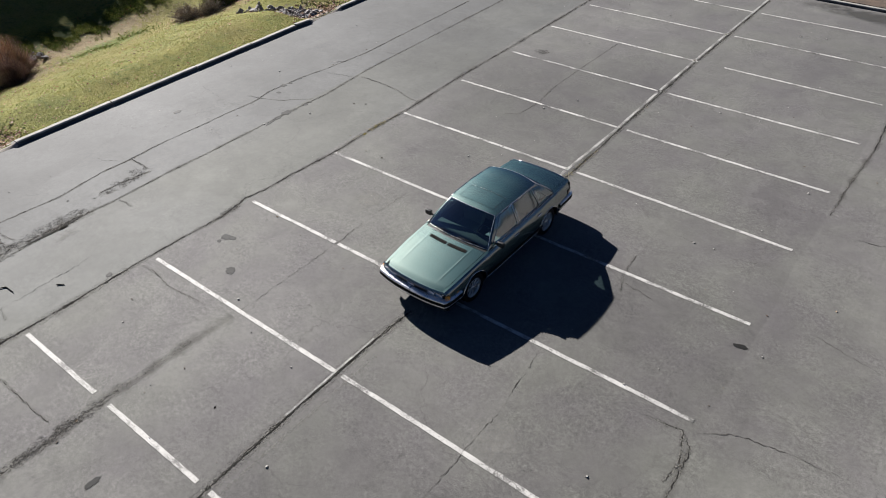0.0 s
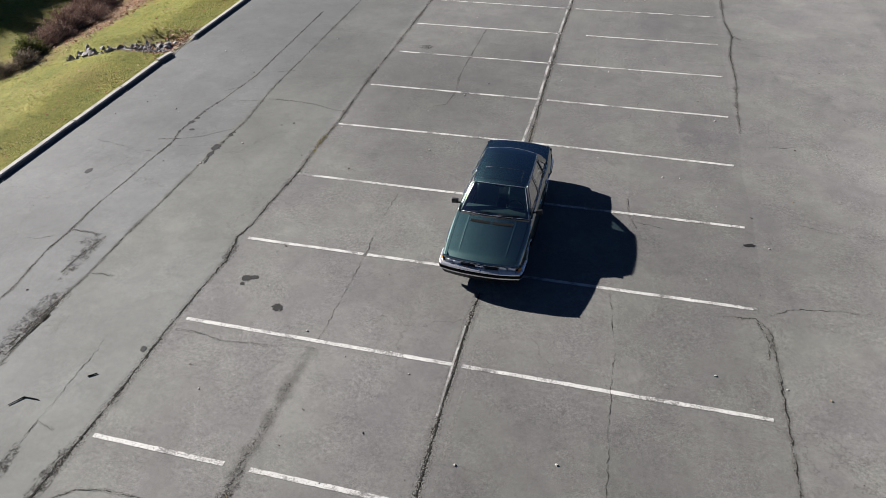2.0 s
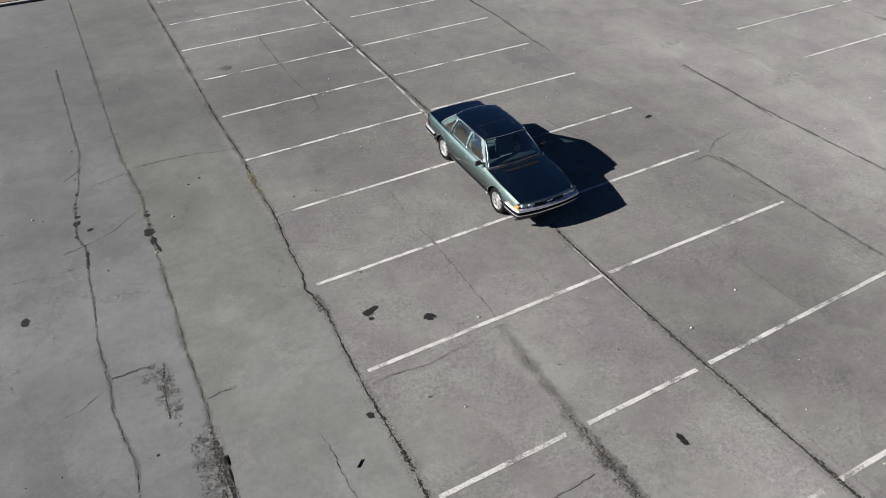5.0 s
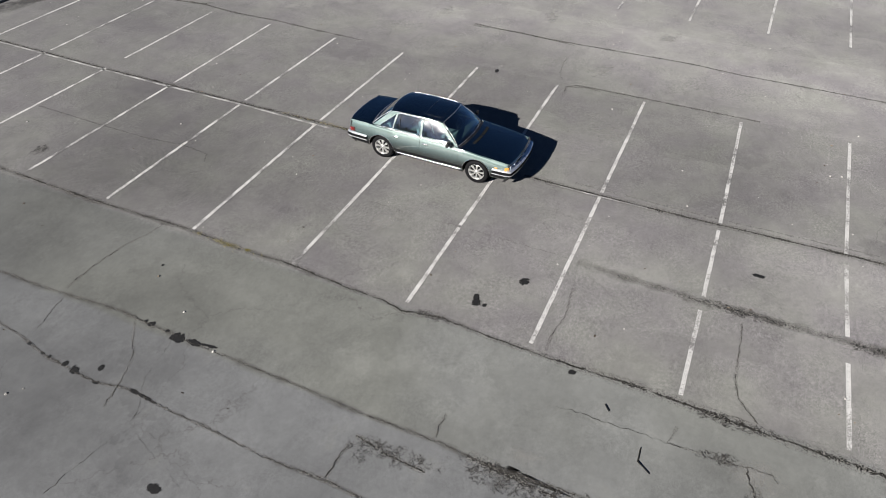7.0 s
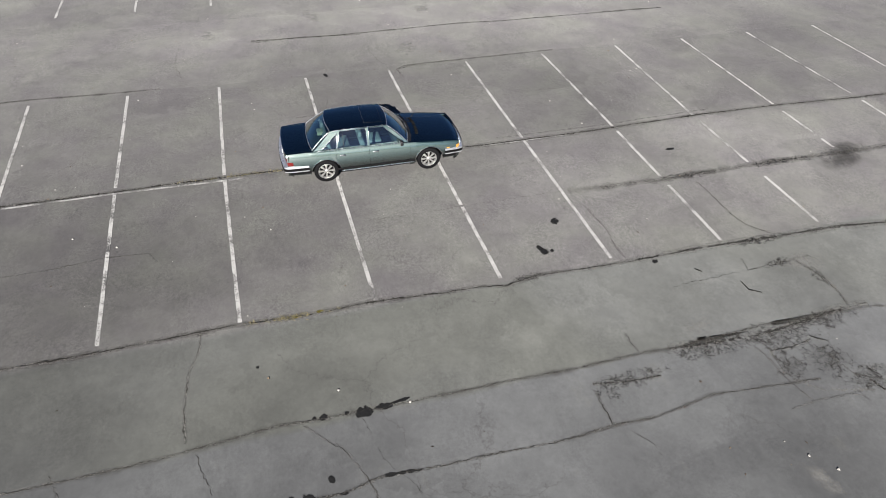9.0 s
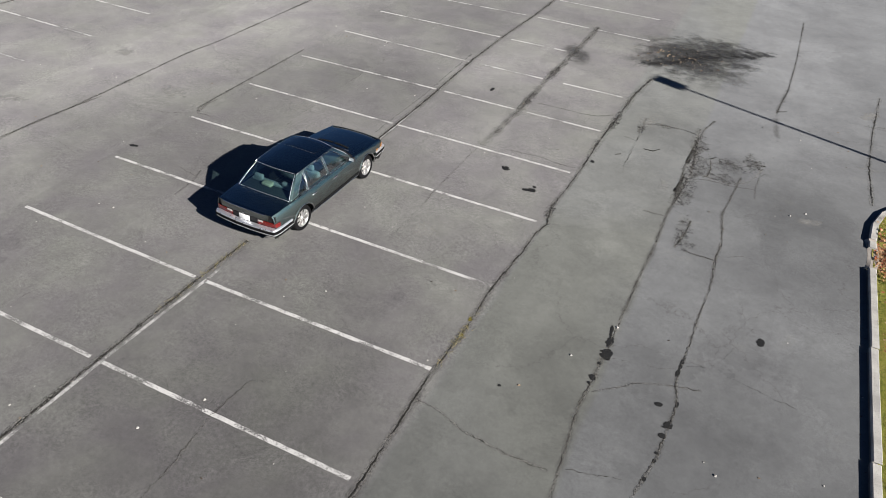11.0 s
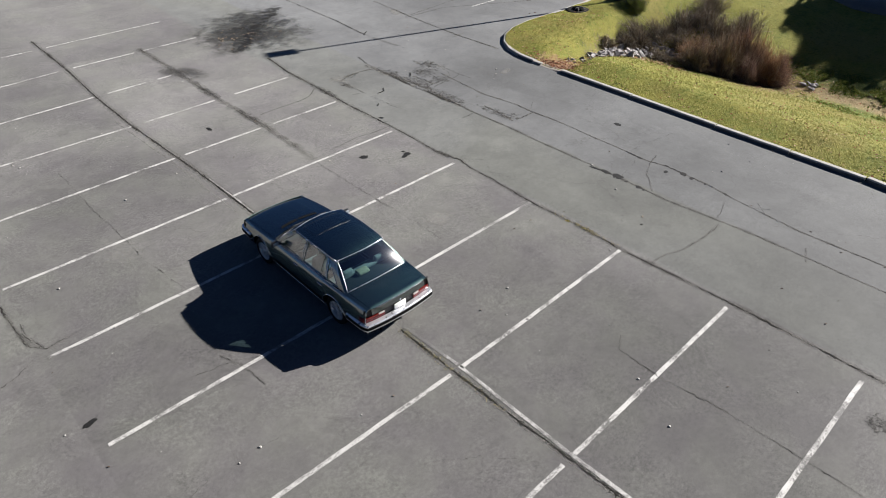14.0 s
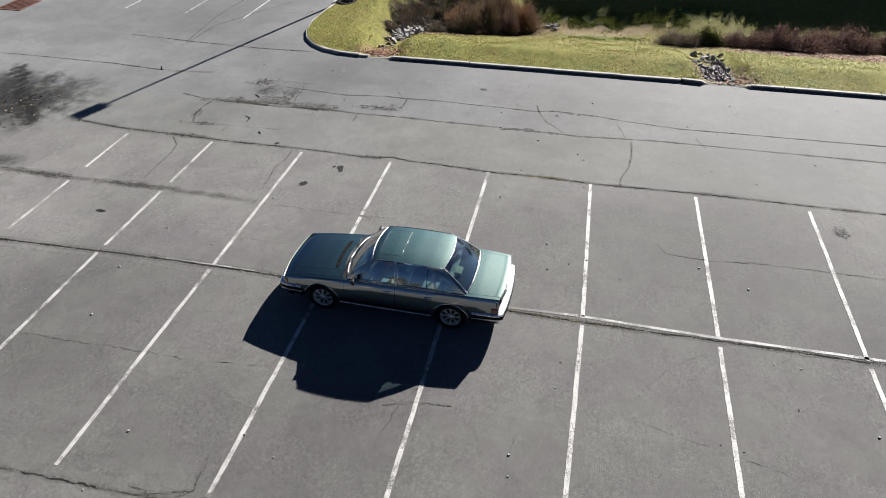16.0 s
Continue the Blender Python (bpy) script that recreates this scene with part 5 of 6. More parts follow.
def brush(name, at, radius, height, stems, mat, label, leafy=0.4, leaf=0.03, spread=0.5, stemw=0.006, leafmat=None, squash=1.0):
    """A mounded shrub: thin bent stems that fan out and fork, small leaves or seed heads massed over the mound."""
    ob = thing(name, (at[0], at[1], lawn_z(*at) - 0.05), label, "shrub", "shrubs along the ditch")
    sv, sf, kv, kf = [], [], [], []
    lump = [(rng.uniform(0, 6.28), rng.uniform(0.5, 1.35)) for _ in range(6)]

    def twig(pts, w0):
        wa = rng.uniform(0, 3.14)
        wx, wy = math.cos(wa), math.sin(wa)
        o = len(sv)
        n = len(pts)
        for k, p in enumerate(pts):
            w = w0 * (1.5 - 1.2 * k / (n - 1))
            sv.extend([(p.x - wx * w, p.y - wy * w, p.z), (p.x + wx * w, p.y + wy * w, p.z), (p.x - wy * w, p.y + wx * w, p.z + w)])
        for k in range(n - 1):
            for e in range(3):
                q = o + k * 3
                sf.append((q + e, q + (e + 1) % 3, q + 3 + (e + 1) % 3, q + 3 + e))

    for i in range(stems):
        a, t = rng.uniform(0, 6.28), rng.random()
        bulge = max(0.45, max(s_ * math.cos(min(1.2, abs((a - c + 3.14) % 6.28 - 3.14))) for c, s_ in lump))
        el = math.asin(rng.uniform(0.12, 1.0))
        rr = radius * bulge * rng.uniform(0.45, 1.1)
        tip = Vector((math.cos(a) * math.cos(el) * rr, math.sin(a) * math.cos(el) * rr * squash, math.sin(el) * height * bulge * rng.uniform(0.55, 1.15) + 0.05))
        root = Vector((tip.x * 0.35 + rng.gauss(0, 0.08), tip.y * 0.35 + rng.gauss(0, 0.08), 0.0))
        g = lawn_z(at[0] + tip.x * 0.6, at[1] + tip.y * 0.6) - lawn_z(*at)
        root.z += g
        tip.z += g
        mid1 = root.lerp(tip, 0.4) + Vector((rng.gauss(0, 0.05), rng.gauss(0, 0.05), 0.10 * height))
        mid2 = root.lerp(tip, 0.75) + Vector((rng.gauss(0, 0.05), rng.gauss(0, 0.05), 0.06 * height))
        twig([root, mid1, mid2, tip], stemw)
        for j in range(2):
            e = mid2.lerp(tip, rng.random()) + Vector((rng.gauss(0, spread * 0.2), rng.gauss(0, spread * 0.2), rng.gauss(0.06, 0.08)))
            twig([mid1.lerp(mid2, rng.uniform(0.3, 1)), e], stemw * 0.7)
        for j in range(int(leafy * 12)):
            u = rng.uniform(0.35, 1.05)
            p = root.lerp(tip, u) + Vector((rng.gauss(0, 0.07), rng.gauss(0, 0.07), rng.gauss(0.03, 0.05)))
            o2 = len(kv)
            r = leaf * rng.uniform(0.6, 1.4)
            d1 = Vector((rng.gauss(0, 1), rng.gauss(0, 1), rng.gauss(0, 1))).normalized()
            d2 = d1.orthogonal().normalized()
            kv.extend([tuple(p - d1 * r), tuple(p + d2 * r * 0.5), tuple(p + d1 * r), tuple(p - d2 * r * 0.5)])
            kf.append((o2, o2 + 1, o2 + 2, o2 + 3))
    tagged(part("twig_mass", mesh_of("twig_mass", sv, sf, mat), ob), kind="stuff")
    if kv:
        tagged(part("foliage", mesh_of("foliage", kv, kf, leafmat or mat), ob), kind="stuff")
    return ob


RUSSET = "russet-brown dry tangled shrub beside the ditch"
GREY = "bare grey-brown twiggy shrub among stones"
PLUM = "low dark plum-brown bare hedge shrub on leaf litter"
# a thicket that follows the ditch
for i in range(20):
    t, across = rng.random(), rng.uniform(-0.75, 0.9)
    x, y = -20.3 - 2.1 * t - 0.86 * across, -1.1 + 3.2 * t - 0.5 * across
    tall = 1.0 + 0.35 * math.sin(math.pi * t)
    brush("shrub", (x, y), rng.uniform(0.6, 0.9), tall * rng.uniform(0.95, 1.35), 330, rng.choice((REDTWIG, REDTWIG, TANTWIG, DARKTWIG)), RUSSET, 1.0, 0.022, 0.6, 0.006)
for at, r, h, n in (((-18.2, -3.8), 0.7, 0.5, 130), ((-19.3, -3.7), 0.9, 0.6, 190), ((-20.4, -3.5), 1.1, 0.8, 260), ((-21.5, -3.2), 1.1, 0.9, 280), ((-22.6, -2.8), 1.1, 1.0, 260), ((-21.6, -2.2), 0.9, 0.9, 240), ((-23.8, -2.4), 1.2, 1.0, 260), ((-25.0, -2.8), 1.1, 0.9, 240), ((-23.3, -1.3), 1.1, 1.0, 240), ((-24.6, -0.8), 1.2, 1.0, 240), ((-19.6, -1.9), 0.7, 0.5, 160),
                    ((-20.1, 8.3), 0.8, 0.55, 260), ((-20.8, 8.8), 0.7, 0.5, 200), ((-19.5, 9.0), 0.7, 0.55, 220)):
    brush("shrub", at, r, h, n, GREYTWIG, GREY, 0.6, 0.028, 0.8, 0.009)
for i in range(13):
    at = (-20.1 - 0.16 * i + rng.uniform(-0.28, 0.28), 11.0 + i * 0.71 + rng.uniform(-0.2, 0.2))
    brush("shrub", at, rng.uniform(0.85, 1.25), rng.uniform(0.6, 0.95), 260, DARKTWIG, PLUM, 0.8, 0.034, 0.9, 0.010)
brush("shrub", (-19.9, 9.9), 0.6, 0.8, 340, BARK, "small green leafy shrub beside riprap stones", 1.6, 0.035, 0.4, 0.006, GREENLEAF)
brush("shrub", (-21.4, -4.6), 0.8, 0.6, 260, BARK, "low green shrub behind the lamp lawn", 1.2, 0.04, 0.5, 0.006, GREENLEAF)


def shade_conifer(at, height, radius):
    """A tall pine, out of view, that casts shade: bare tapered trunk, whorled limbs near the top, sprays of needles."""
    tree = thing("tree", (at[0], at[1], lawn_z(*at) - 0.1), "unseen evergreen with a bare lower trunk, added to cast shade", "tree", "evergreens behind the lawn")
    part("trunk", mesh_of("trunk", *lathe([(0.0, 0.0), (height * 0.022, 0.0), (height * 0.012, height * 0.5), (0.01, height)], 10, "z"), BARK, True), tree)
    lv, lf, nv, nf = [], [], [], []
    for w in range(int(height * 1.5)):
        q_ = w / (height * 1.5)
        z = height * (0.74 + 0.25 * q_)
        reach = radius * (1 - q_) ** 0.45 * rng.uniform(0.7, 1.1) * min(1, 0.55 + 2 * q_) + 0.15
        for k in range(6):
            a = rng.uniform(0, 6.28)
            tip = Vector((math.cos(a) * reach, math.sin(a) * reach, z - reach * 0.25))
            root = Vector((0, 0, z))
            net = tube([root, root.lerp(tip, 0.6) + Vector((0, 0, 0.08)), tip], [0.035, 0.02, 0.008], 4)
            o = len(lv)
            lv += net[0]
            lf += [tuple(i + o for i in q) for q in net[1]]
            for j in range(int(6 + reach * 11)):
                t = rng.uniform(0.15, 1.0)
                p = root.lerp(tip, t) + Vector((rng.gauss(0, 0.16), rng.gauss(0, 0.16), rng.gauss(0, 0.1)))
                d1 = Vector((math.cos(a) + rng.gauss(0, 0.6), math.sin(a) + rng.gauss(0, 0.6), rng.gauss(-0.2, 0.4))).normalized()
                d2 = d1.orthogonal().normalized()
                r = rng.uniform(0.16, 0.3)
                o2 = len(nv)
                nv += [tuple(p - d1 * r), tuple(p + d2 * r * 0.4), tuple(p + d1 * r), tuple(p - d2 * r * 0.4)]
                nf.append((o2, o2 + 1, o2 + 2, o2 + 3))
    part("limbs", mesh_of("limbs", lv, lf, BARK), tree)
    part("crown", mesh_of("crown", nv, nf, CONIFER), tree)
    return tree


# unseen evergreens, added so that their crowns shade the far ditch bank
first = shade_conifer((-41.0, 4.8), 7.3, 1.6)
for i in range(34):
    x, y = (-41.0, 5.5 + i * 0.72) if i < 28 else (-43.2, 5.2 + (i - 28) * 0.8)
    x += rng.uniform(-0.5, 0.5)
    copy_thing(first, pose(x, y, lawn_z(x, y) - 0.1, 0, 0, rng.uniform(0, 360)) @ Matrix.Scale(rng.uniform(0.96, 1.03) + (0.14 * smooth(5, 18, i) if i < 28 else 0), 4))

# woods added far out of sight, to close the horizon and darken reflections
wv, wf = [], []
for i in range(6000):
    a, rr = rng.uniform(0, 6.2832), rng.uniform(75, 95)
    top = 3.2 + 1.5 * noise.noise((math.cos(a) * 6, math.sin(a) * 6, 1.0)) + 1.2 * noise.noise((math.cos(a) * 25, math.sin(a) * 25, 5.0))
    p = Vector((math.cos(a) * rr, math.sin(a) * rr, rng.uniform(0, 1) ** 0.8 * top))
    d1 = Vector((rng.gauss(0, 1), rng.gauss(0, 1), rng.gauss(0, 1))).normalized()
    d2 = d1.orthogonal().normalized()
    r = rng.uniform(0.4, 1.0)
    o = len(wv)
    wv += [tuple(p - d1 * r), tuple(p + d2 * r * 0.7), tuple(p + d1 * r), tuple(p - d2 * r * 0.7)]
    wf.append((o, o + 1, o + 2, o + 3))
tagged(part("unseen_woods", mesh_of("unseen_woods", wv, wf, WOODS)), "unseen brown and dark green woods added to darken horizon reflections", "woods", kind="stuff")


# ---- the parked car (local: x across, y from the front axle towards the rear, z up) ----
WB, HUB = 2.69, 0.315
car = thing("car", (-0.045, 0.29, 0), "dark green metallic four-door sedan with chrome trim", "car", turn=-0.85)


def lerp_table(table):
    ks, vs = [k for k, _ in table], [q for _, q in table]
    return lambda u: float(np.interp(u, ks, vs))


half_w = lerp_table([(-0.92, 0.800), (-0.78, 0.822), (-0.5, 0.846), (-0.1, 0.866), (0.4, 0.878), (1.3, 0.884), (2.3, 0.882), (2.9, 0.868), (3.4, 0.836), (3.62, 0.812), (3.75, 0.790)])
shoulder = lerp_table([(-0.92, 0.705), (-0.7, 0.738), (-0.3, 0.785), (0.1, 0.825), (0.5, 0.856), (1.0, 0.872), (2.0, 0.885), (2.7, 0.895), (3.2, 0.900), (3.6, 0.885), (3.75, 0.87)])
crown = lerp_table([(-0.9, 0.030), (-0.6, 0.045), (0.0, 0.055), (0.55, 0.060), (3.0, 0.050), (3.75, 0.030)])
flank = lerp_table([(k / 20, 1 - (0.40 * (0.52 - k / 20) ** 2 if k < 10.4 else 0.30 * (k / 20 - 0.52) ** 2)) for k in range(20)] + [(0.97, 0.936), (1.0, 0.905)])
SILL = 0.20


def side_x(u, z):
    return half_w(u) * flank((z - SILL) / (shoulder(u) - SILL))


def arch_bottom(u):
    for c in (0.0, WB):
        d = abs(u - c)
        if d < 0.375:
            return max(SILL, HUB + math.sqrt(0.375 ** 2 - d * d))
    return SILL + 0.09 if u < -0.376 or u > WB + 0.376 else SILL


def stations(u0, u1, step=0.06):
    us = list(np.linspace(u0, u1, max(2, int((u1 - u0) / step) + 1)))
    for c in (0.0, WB):
        for a in (-0.3765, -0.3745, -0.365, -0.34, 0.34, 0.365, 0.3745, 0.3765):
            if u0 < c + a < u1:
                us.append(c + a)
    return sorted(us)


def flank_net(u0, u1, low=None, top=0.0, rows=14):
    net = []
    for u in stations(u0, u1):
        b = max(arch_bottom(u), low or 0)
        t = shoulder(u) - top
        net.append([(side_x(u, z), u, z) for z in np.linspace(b, t, rows)])
    return grid(net, True)


def deck_point(a, u, dz=0.0):
    x = a * half_w(u) * 0.905
    return (x, u, shoulder(u) + crown(u) * (1 - abs(a) ** 2.2) + dz)


def nose_u(x):
    return -0.90 + 0.09 * (abs(x) / 0.8) ** 2.4


def tail_u(x):
    return 3.70 - 0.06 * (abs(x) / 0.8) ** 2.2


def screen_u(a):
    return 0.545 - 0.115 * (1 - a * a)


def glass_tail_u(a):
    return 2.98 + 0.06 * (1 - a * a)


def add(name, net, mat, parent=None, label="", smooth=True, thick=0.0, bevel=0.0):
    ob = part(name, mesh_of(name, *net, mat, smooth), parent or car, label, thick, bevel)
    if thick and smooth:
        # crisp pressed edges on the thin sheet
        ob.modifiers.new("edges", "EDGE_SPLIT").split_angle = radians(32)
    return ob


GAP = 0.004
# fenders, doors and quarter panels
for s in (1, -1):
    m = (lambda n: n) if s == 1 else mirrored
    strip_f = grid([[deck_point(a, u) for a in (0.935, 0.96, 0.985, 1.0)] for u in np.linspace(-0.82, screen_u(1) - 0.02, 24)])
    add("front_fender", m(joined(flank_net(-0.82, 0.50), strip_f)), CARPAINT, thick=0.015)
    add("quarter_panel", m(joined(flank_net(2.42, 3.645), grid([[deck_point(a, u) for a in (0.905, 0.94, 0.97, 1.0)] for u in np.linspace(2.90, 3.645, 14)]))), CARPAINT, thick=0.015)
    for name, a, b in (("front_door", 0.50 + GAP, 1.57 - GAP), ("rear_door", 1.57 + GAP, 2.42 - GAP)):
        door = add(name, m(flank_net(a, b, SILL + 0.095, 0.0)), CARPAINT, thick=0.02)
        hu = b - 0.16
        hx = side_x(hu, 0.76)
        add("door_handle", m(joined(rounded_box(hx - 0.01, hx + 0.018, hu - 0.075, hu + 0.075, 0.745, 0.785, 0.01))), CHROME, door, "chrome door handle")
        add("rub_strip", m(grid([[(side_x(u, z) + o, u, z) for z, o in ((0.335, 0.002), (0.34, 0.018), (0.395, 0.020), (0.40, 0.002))] for u in np.linspace(a, b, 10)])), RUBBER, door, "black rub strip")
    add("rocker_panel", m(grid([[(side_x(u, SILL) - 0.01 + o, u, z) for z, o in ((0.205, -0.06), (0.215, 0.0), (0.255, 0.012), (0.293, 0.014))] for u in np.linspace(0.38, WB - 0.38, 20)], True)), BLACK, thick=0.01)
    add("sill_trim", m(tube([(side_x(u, 0.285) + 0.008, u, 0.293) for u in np.linspace(0.39, WB - 0.39, 24)], 0.010, 5)), CHROME, label="bright sill trim")
    for u0, u1 in ((-0.74, -0.39), (0.39, 0.495), (WB + 0.39, 3.6)):
        add("rub_strip", m(grid([[(side_x(u, z) + o, u, z) for z, o in ((0.335, 0.002), (0.34, 0.018), (0.395, 0.020), (0.40, 0.002))] for u in np.linspace(u0, u1, 8)])), RUBBER)
    for c in (0.0, WB):
        ring = []
        for k in range(25):
            a = math.pi * (k / 24)
            u, z = c + 0.382 * math.cos(a), HUB + 0.382 * math.sin(a)
            ring.append((side_x(u, min(z, shoulder(u))) + 0.004, u, z))
        add("arch_trim", m(tube(ring, 0.010, 5)), CARPAINT, label="rolled wheel arch lip")
        liner = grid([[(x, c + 0.40 * math.cos(math.pi * k / 16), HUB - 0.04 + 0.40 * math.sin(math.pi * k / 16)) for x in (0.45, 0.83)] for k in range(17)])
        add("wheel_well", m(liner), UNDER)

# inner shell that closes the gaps, floor and bulkheads
shell = []
for s in (1, -1):
    m = (lambda n: n) if s == 1 else mirrored
    shell.append(m(grid([[(side_x(u, z) - 0.035, u, z) for z in np.linspace(max(arch_bottom(u) + 0.02, 0.22), shoulder(u) - 0.012, 6)] for u in stations(-0.78, 3.6)])))
shell.append(box_net(-0.72, 0.72, 0.40, WB - 0.42, 0.19, 0.24))
shell.append(box_net(-0.44, 0.44, -0.72, 0.42, 0.21, 0.30))
shell.append(box_net(-0.44, 0.44, WB - 0.44, 3.6, 0.24, 0.32))
shell.append(box_net(-0.74, 0.74, 0.38, 0.41, 0.25, 0.80))
shell.append(box_net(-0.74, 0.74, 2.52, 2.55, 0.25, 0.82))
add("underbody", joined(*shell), UNDER, smooth=False)

# bonnet with two raised creases, boot lid, cowl
hood_rows = []
hood_cols = sorted(list(np.linspace(-0.925, 0.925, 33)) + [s * k for s in (1, -1) for k in (0.612, 0.622, 0.630, 0.638, 0.648)])
for u in np.linspace(0, 1, 26):
    row = []
    for a in hood_cols:
        x_guess = a * 0.76
        y0, y1 = nose_u(x_guess) + 0.012, screen_u(a) - 0.06
        y = y0 + (y1 - y0) * u
        p = deck_point(a, y)
        z = p[2] + 0.0022 * math.exp(-((abs(a) - 0.63) / 0.008) ** 2) * smooth(0.08, 0.3, u)
        z -= 0.03 * smooth(0.10, 0.0, u)
        row.append((p[0], y, z))
    hood_rows.append(row)
hood = add("hood", grid(hood_rows), CARPAINT, thick=0.015)
for s in (1, -1):
    x0, x1 = (0.025, 0.45)
    vent = []
    for i in range(9):
        x = s * (x0 + (x1 - x0) * i / 8)
        a = x / (half_w(0.35) * 0.905)
        e = screen_u(a) - 0.185
        vent.append([(x, y, deck_point(a, y)[2] + 0.006) for y in (e - 0.08, e)])
    v_ = add("hood_vent", grid(vent, s == -1), UNDER, hood, "black slatted air vent")
    for i in range(12):
        x = s * (x0 + 0.01 + (x1 - x0 - 0.02) * i / 11)
        a = x / (half_w(0.35) * 0.905)
        e = screen_u(a) - 0.185
        z = deck_point(a, e - 0.04)[2] + 0.005
        if i % 2 == 1:
            add("vent_rib", box_net(x - 0.004, x + 0.004, e - 0.072, e - 0.003, z, z + 0.005), VENT, hood, smooth=False)
cowl = grid([[(p[0], y, p[2] - 0.012) for p, y in ((deck_point(a, screen_u(a) + o), screen_u(a) + o) for o in (-0.065, 0.03))] for a in np.linspace(-0.97, 0.97, 21)], True)
add("cowl", cowl, BLACK)
trunk_rows = []
for t in np.linspace(0, 1, 14):
    row = []
    for a in np.linspace(-0.895, 0.895, 23):
        y0, y1 = glass_tail_u(a) + 0.03, tail_u(a * 0.74) - 0.005
        y = y0 + (y1 - y0) * t
        p = deck_point(a, y)
        row.append((p[0], y, p[2] + 0.012 * smooth(0.85, 0.97, t) - 0.02 * smooth(0.965, 1.0, t)))
    trunk_rows.append(row)
drop = []
for dz in (0.05, 0.10, 0.14):
    drop.append([(p[0], tail_u(p[0]) + 0.004 + 0.05 * (dz - 0.05), p[2] - dz) for p in trunk_rows[-1]])
trunk = add("trunk_lid", grid(trunk_rows + drop), CARPAINT, thick=0.015)
add("lock", lathe([(0, 0), (0.018, 0), (0.018, 0.008), (0, 0.01)], 12), CHROME, trunk).matrix_basis = pose(0, 3.71, 0.785, 0, 0, 90)
add("lid_trim", tube([(p[0], p[1] + 0.006, p[2] - 0.004) for p in trunk_rows[-1][1:-1]], 0.006, 5), CHROME, trunk, "bright lid edge trim")

# front face: panel, grille, headlights, side lamps
xs_ = np.linspace(-0.79, 0.79, 25)
add("front_panel", grid([[(x, nose_u(x) + 0.02, z) for z in (0.30, 0.45, 0.56, 0.70)] for x in xs_], True), BLACK, thick=0.02)
add("front_lip", grid([[(x, nose_u(x) + o, z) for z, o in ((0.678, -0.004), (0.70, -0.008), (0.722, 0.006))] for x in np.linspace(-0.78, 0.78, 25)], True), CARPAINT, thick=0.012)
grille = add("grille", grid([[(x, nose_u(x) + 0.004, z) for z in (0.555, 0.662)] for x in np.linspace(-0.37, 0.37, 9)], True), BLACK, label="black slatted grille", thick=0.01)
for i in range(6):
    z = 0.566 + i * 0.0175
    add("slat", tube([(x, nose_u(x) - 0.004, z) for x in np.linspace(-0.365, 0.365, 9)], 0.004, 4), BLACK, grille)
add("grille_frame", tube([(x, nose_u(x) - 0.006, 0.664) for x in np.linspace(-0.75, 0.75, 17)], 0.007, 5), CHROME, grille, "chrome grille surround")
add("badge", rounded_box(-0.085, 0.085, -0.919, -0.909, 0.603, 0.641, 0.004), CHROME, grille, "small silver badge")
for s in (1, -1):
    for k, (a, b) in enumerate(((0.385, 0.545), (0.555, 0.715))):
        u = nose_u(s * (a + b) / 2)
        x0, x1 = sorted((s * a, s * b))
        lamp = add("headlight", rounded_box(x0, x1, u - 0.012, u + 0.03, 0.562, 0.656, 0.008), LENS, label="rectangular headlight")
        add("bezel", tube([(x0, u - 0.012, 0.56), (x1, u - 0.012, 0.56), (x1, u - 0.012, 0.658), (x0, u - 0.012, 0.658)], 0.006, 4, True), CHROME, lamp)
    wrap = [[(s * x, y, z) for z in (0.56, 0.655)] for x, y in ((0.775, -0.838), (0.80, -0.815), (0.816, -0.785), (0.826, -0.745))]
    add("side_lamp", grid(wrap, s == 1), AMBER, label="amber wrap-around side lamp", thick=0.012)
    add("side_marker", rounded_box(*sorted((s * (side_x(-0.52, 0.60) - 0.005), s * (side_x(-0.52, 0.60) + 0.006))), -0.56, -0.48, 0.585, 0.61, 0.003), AMBER, label="small amber marker")


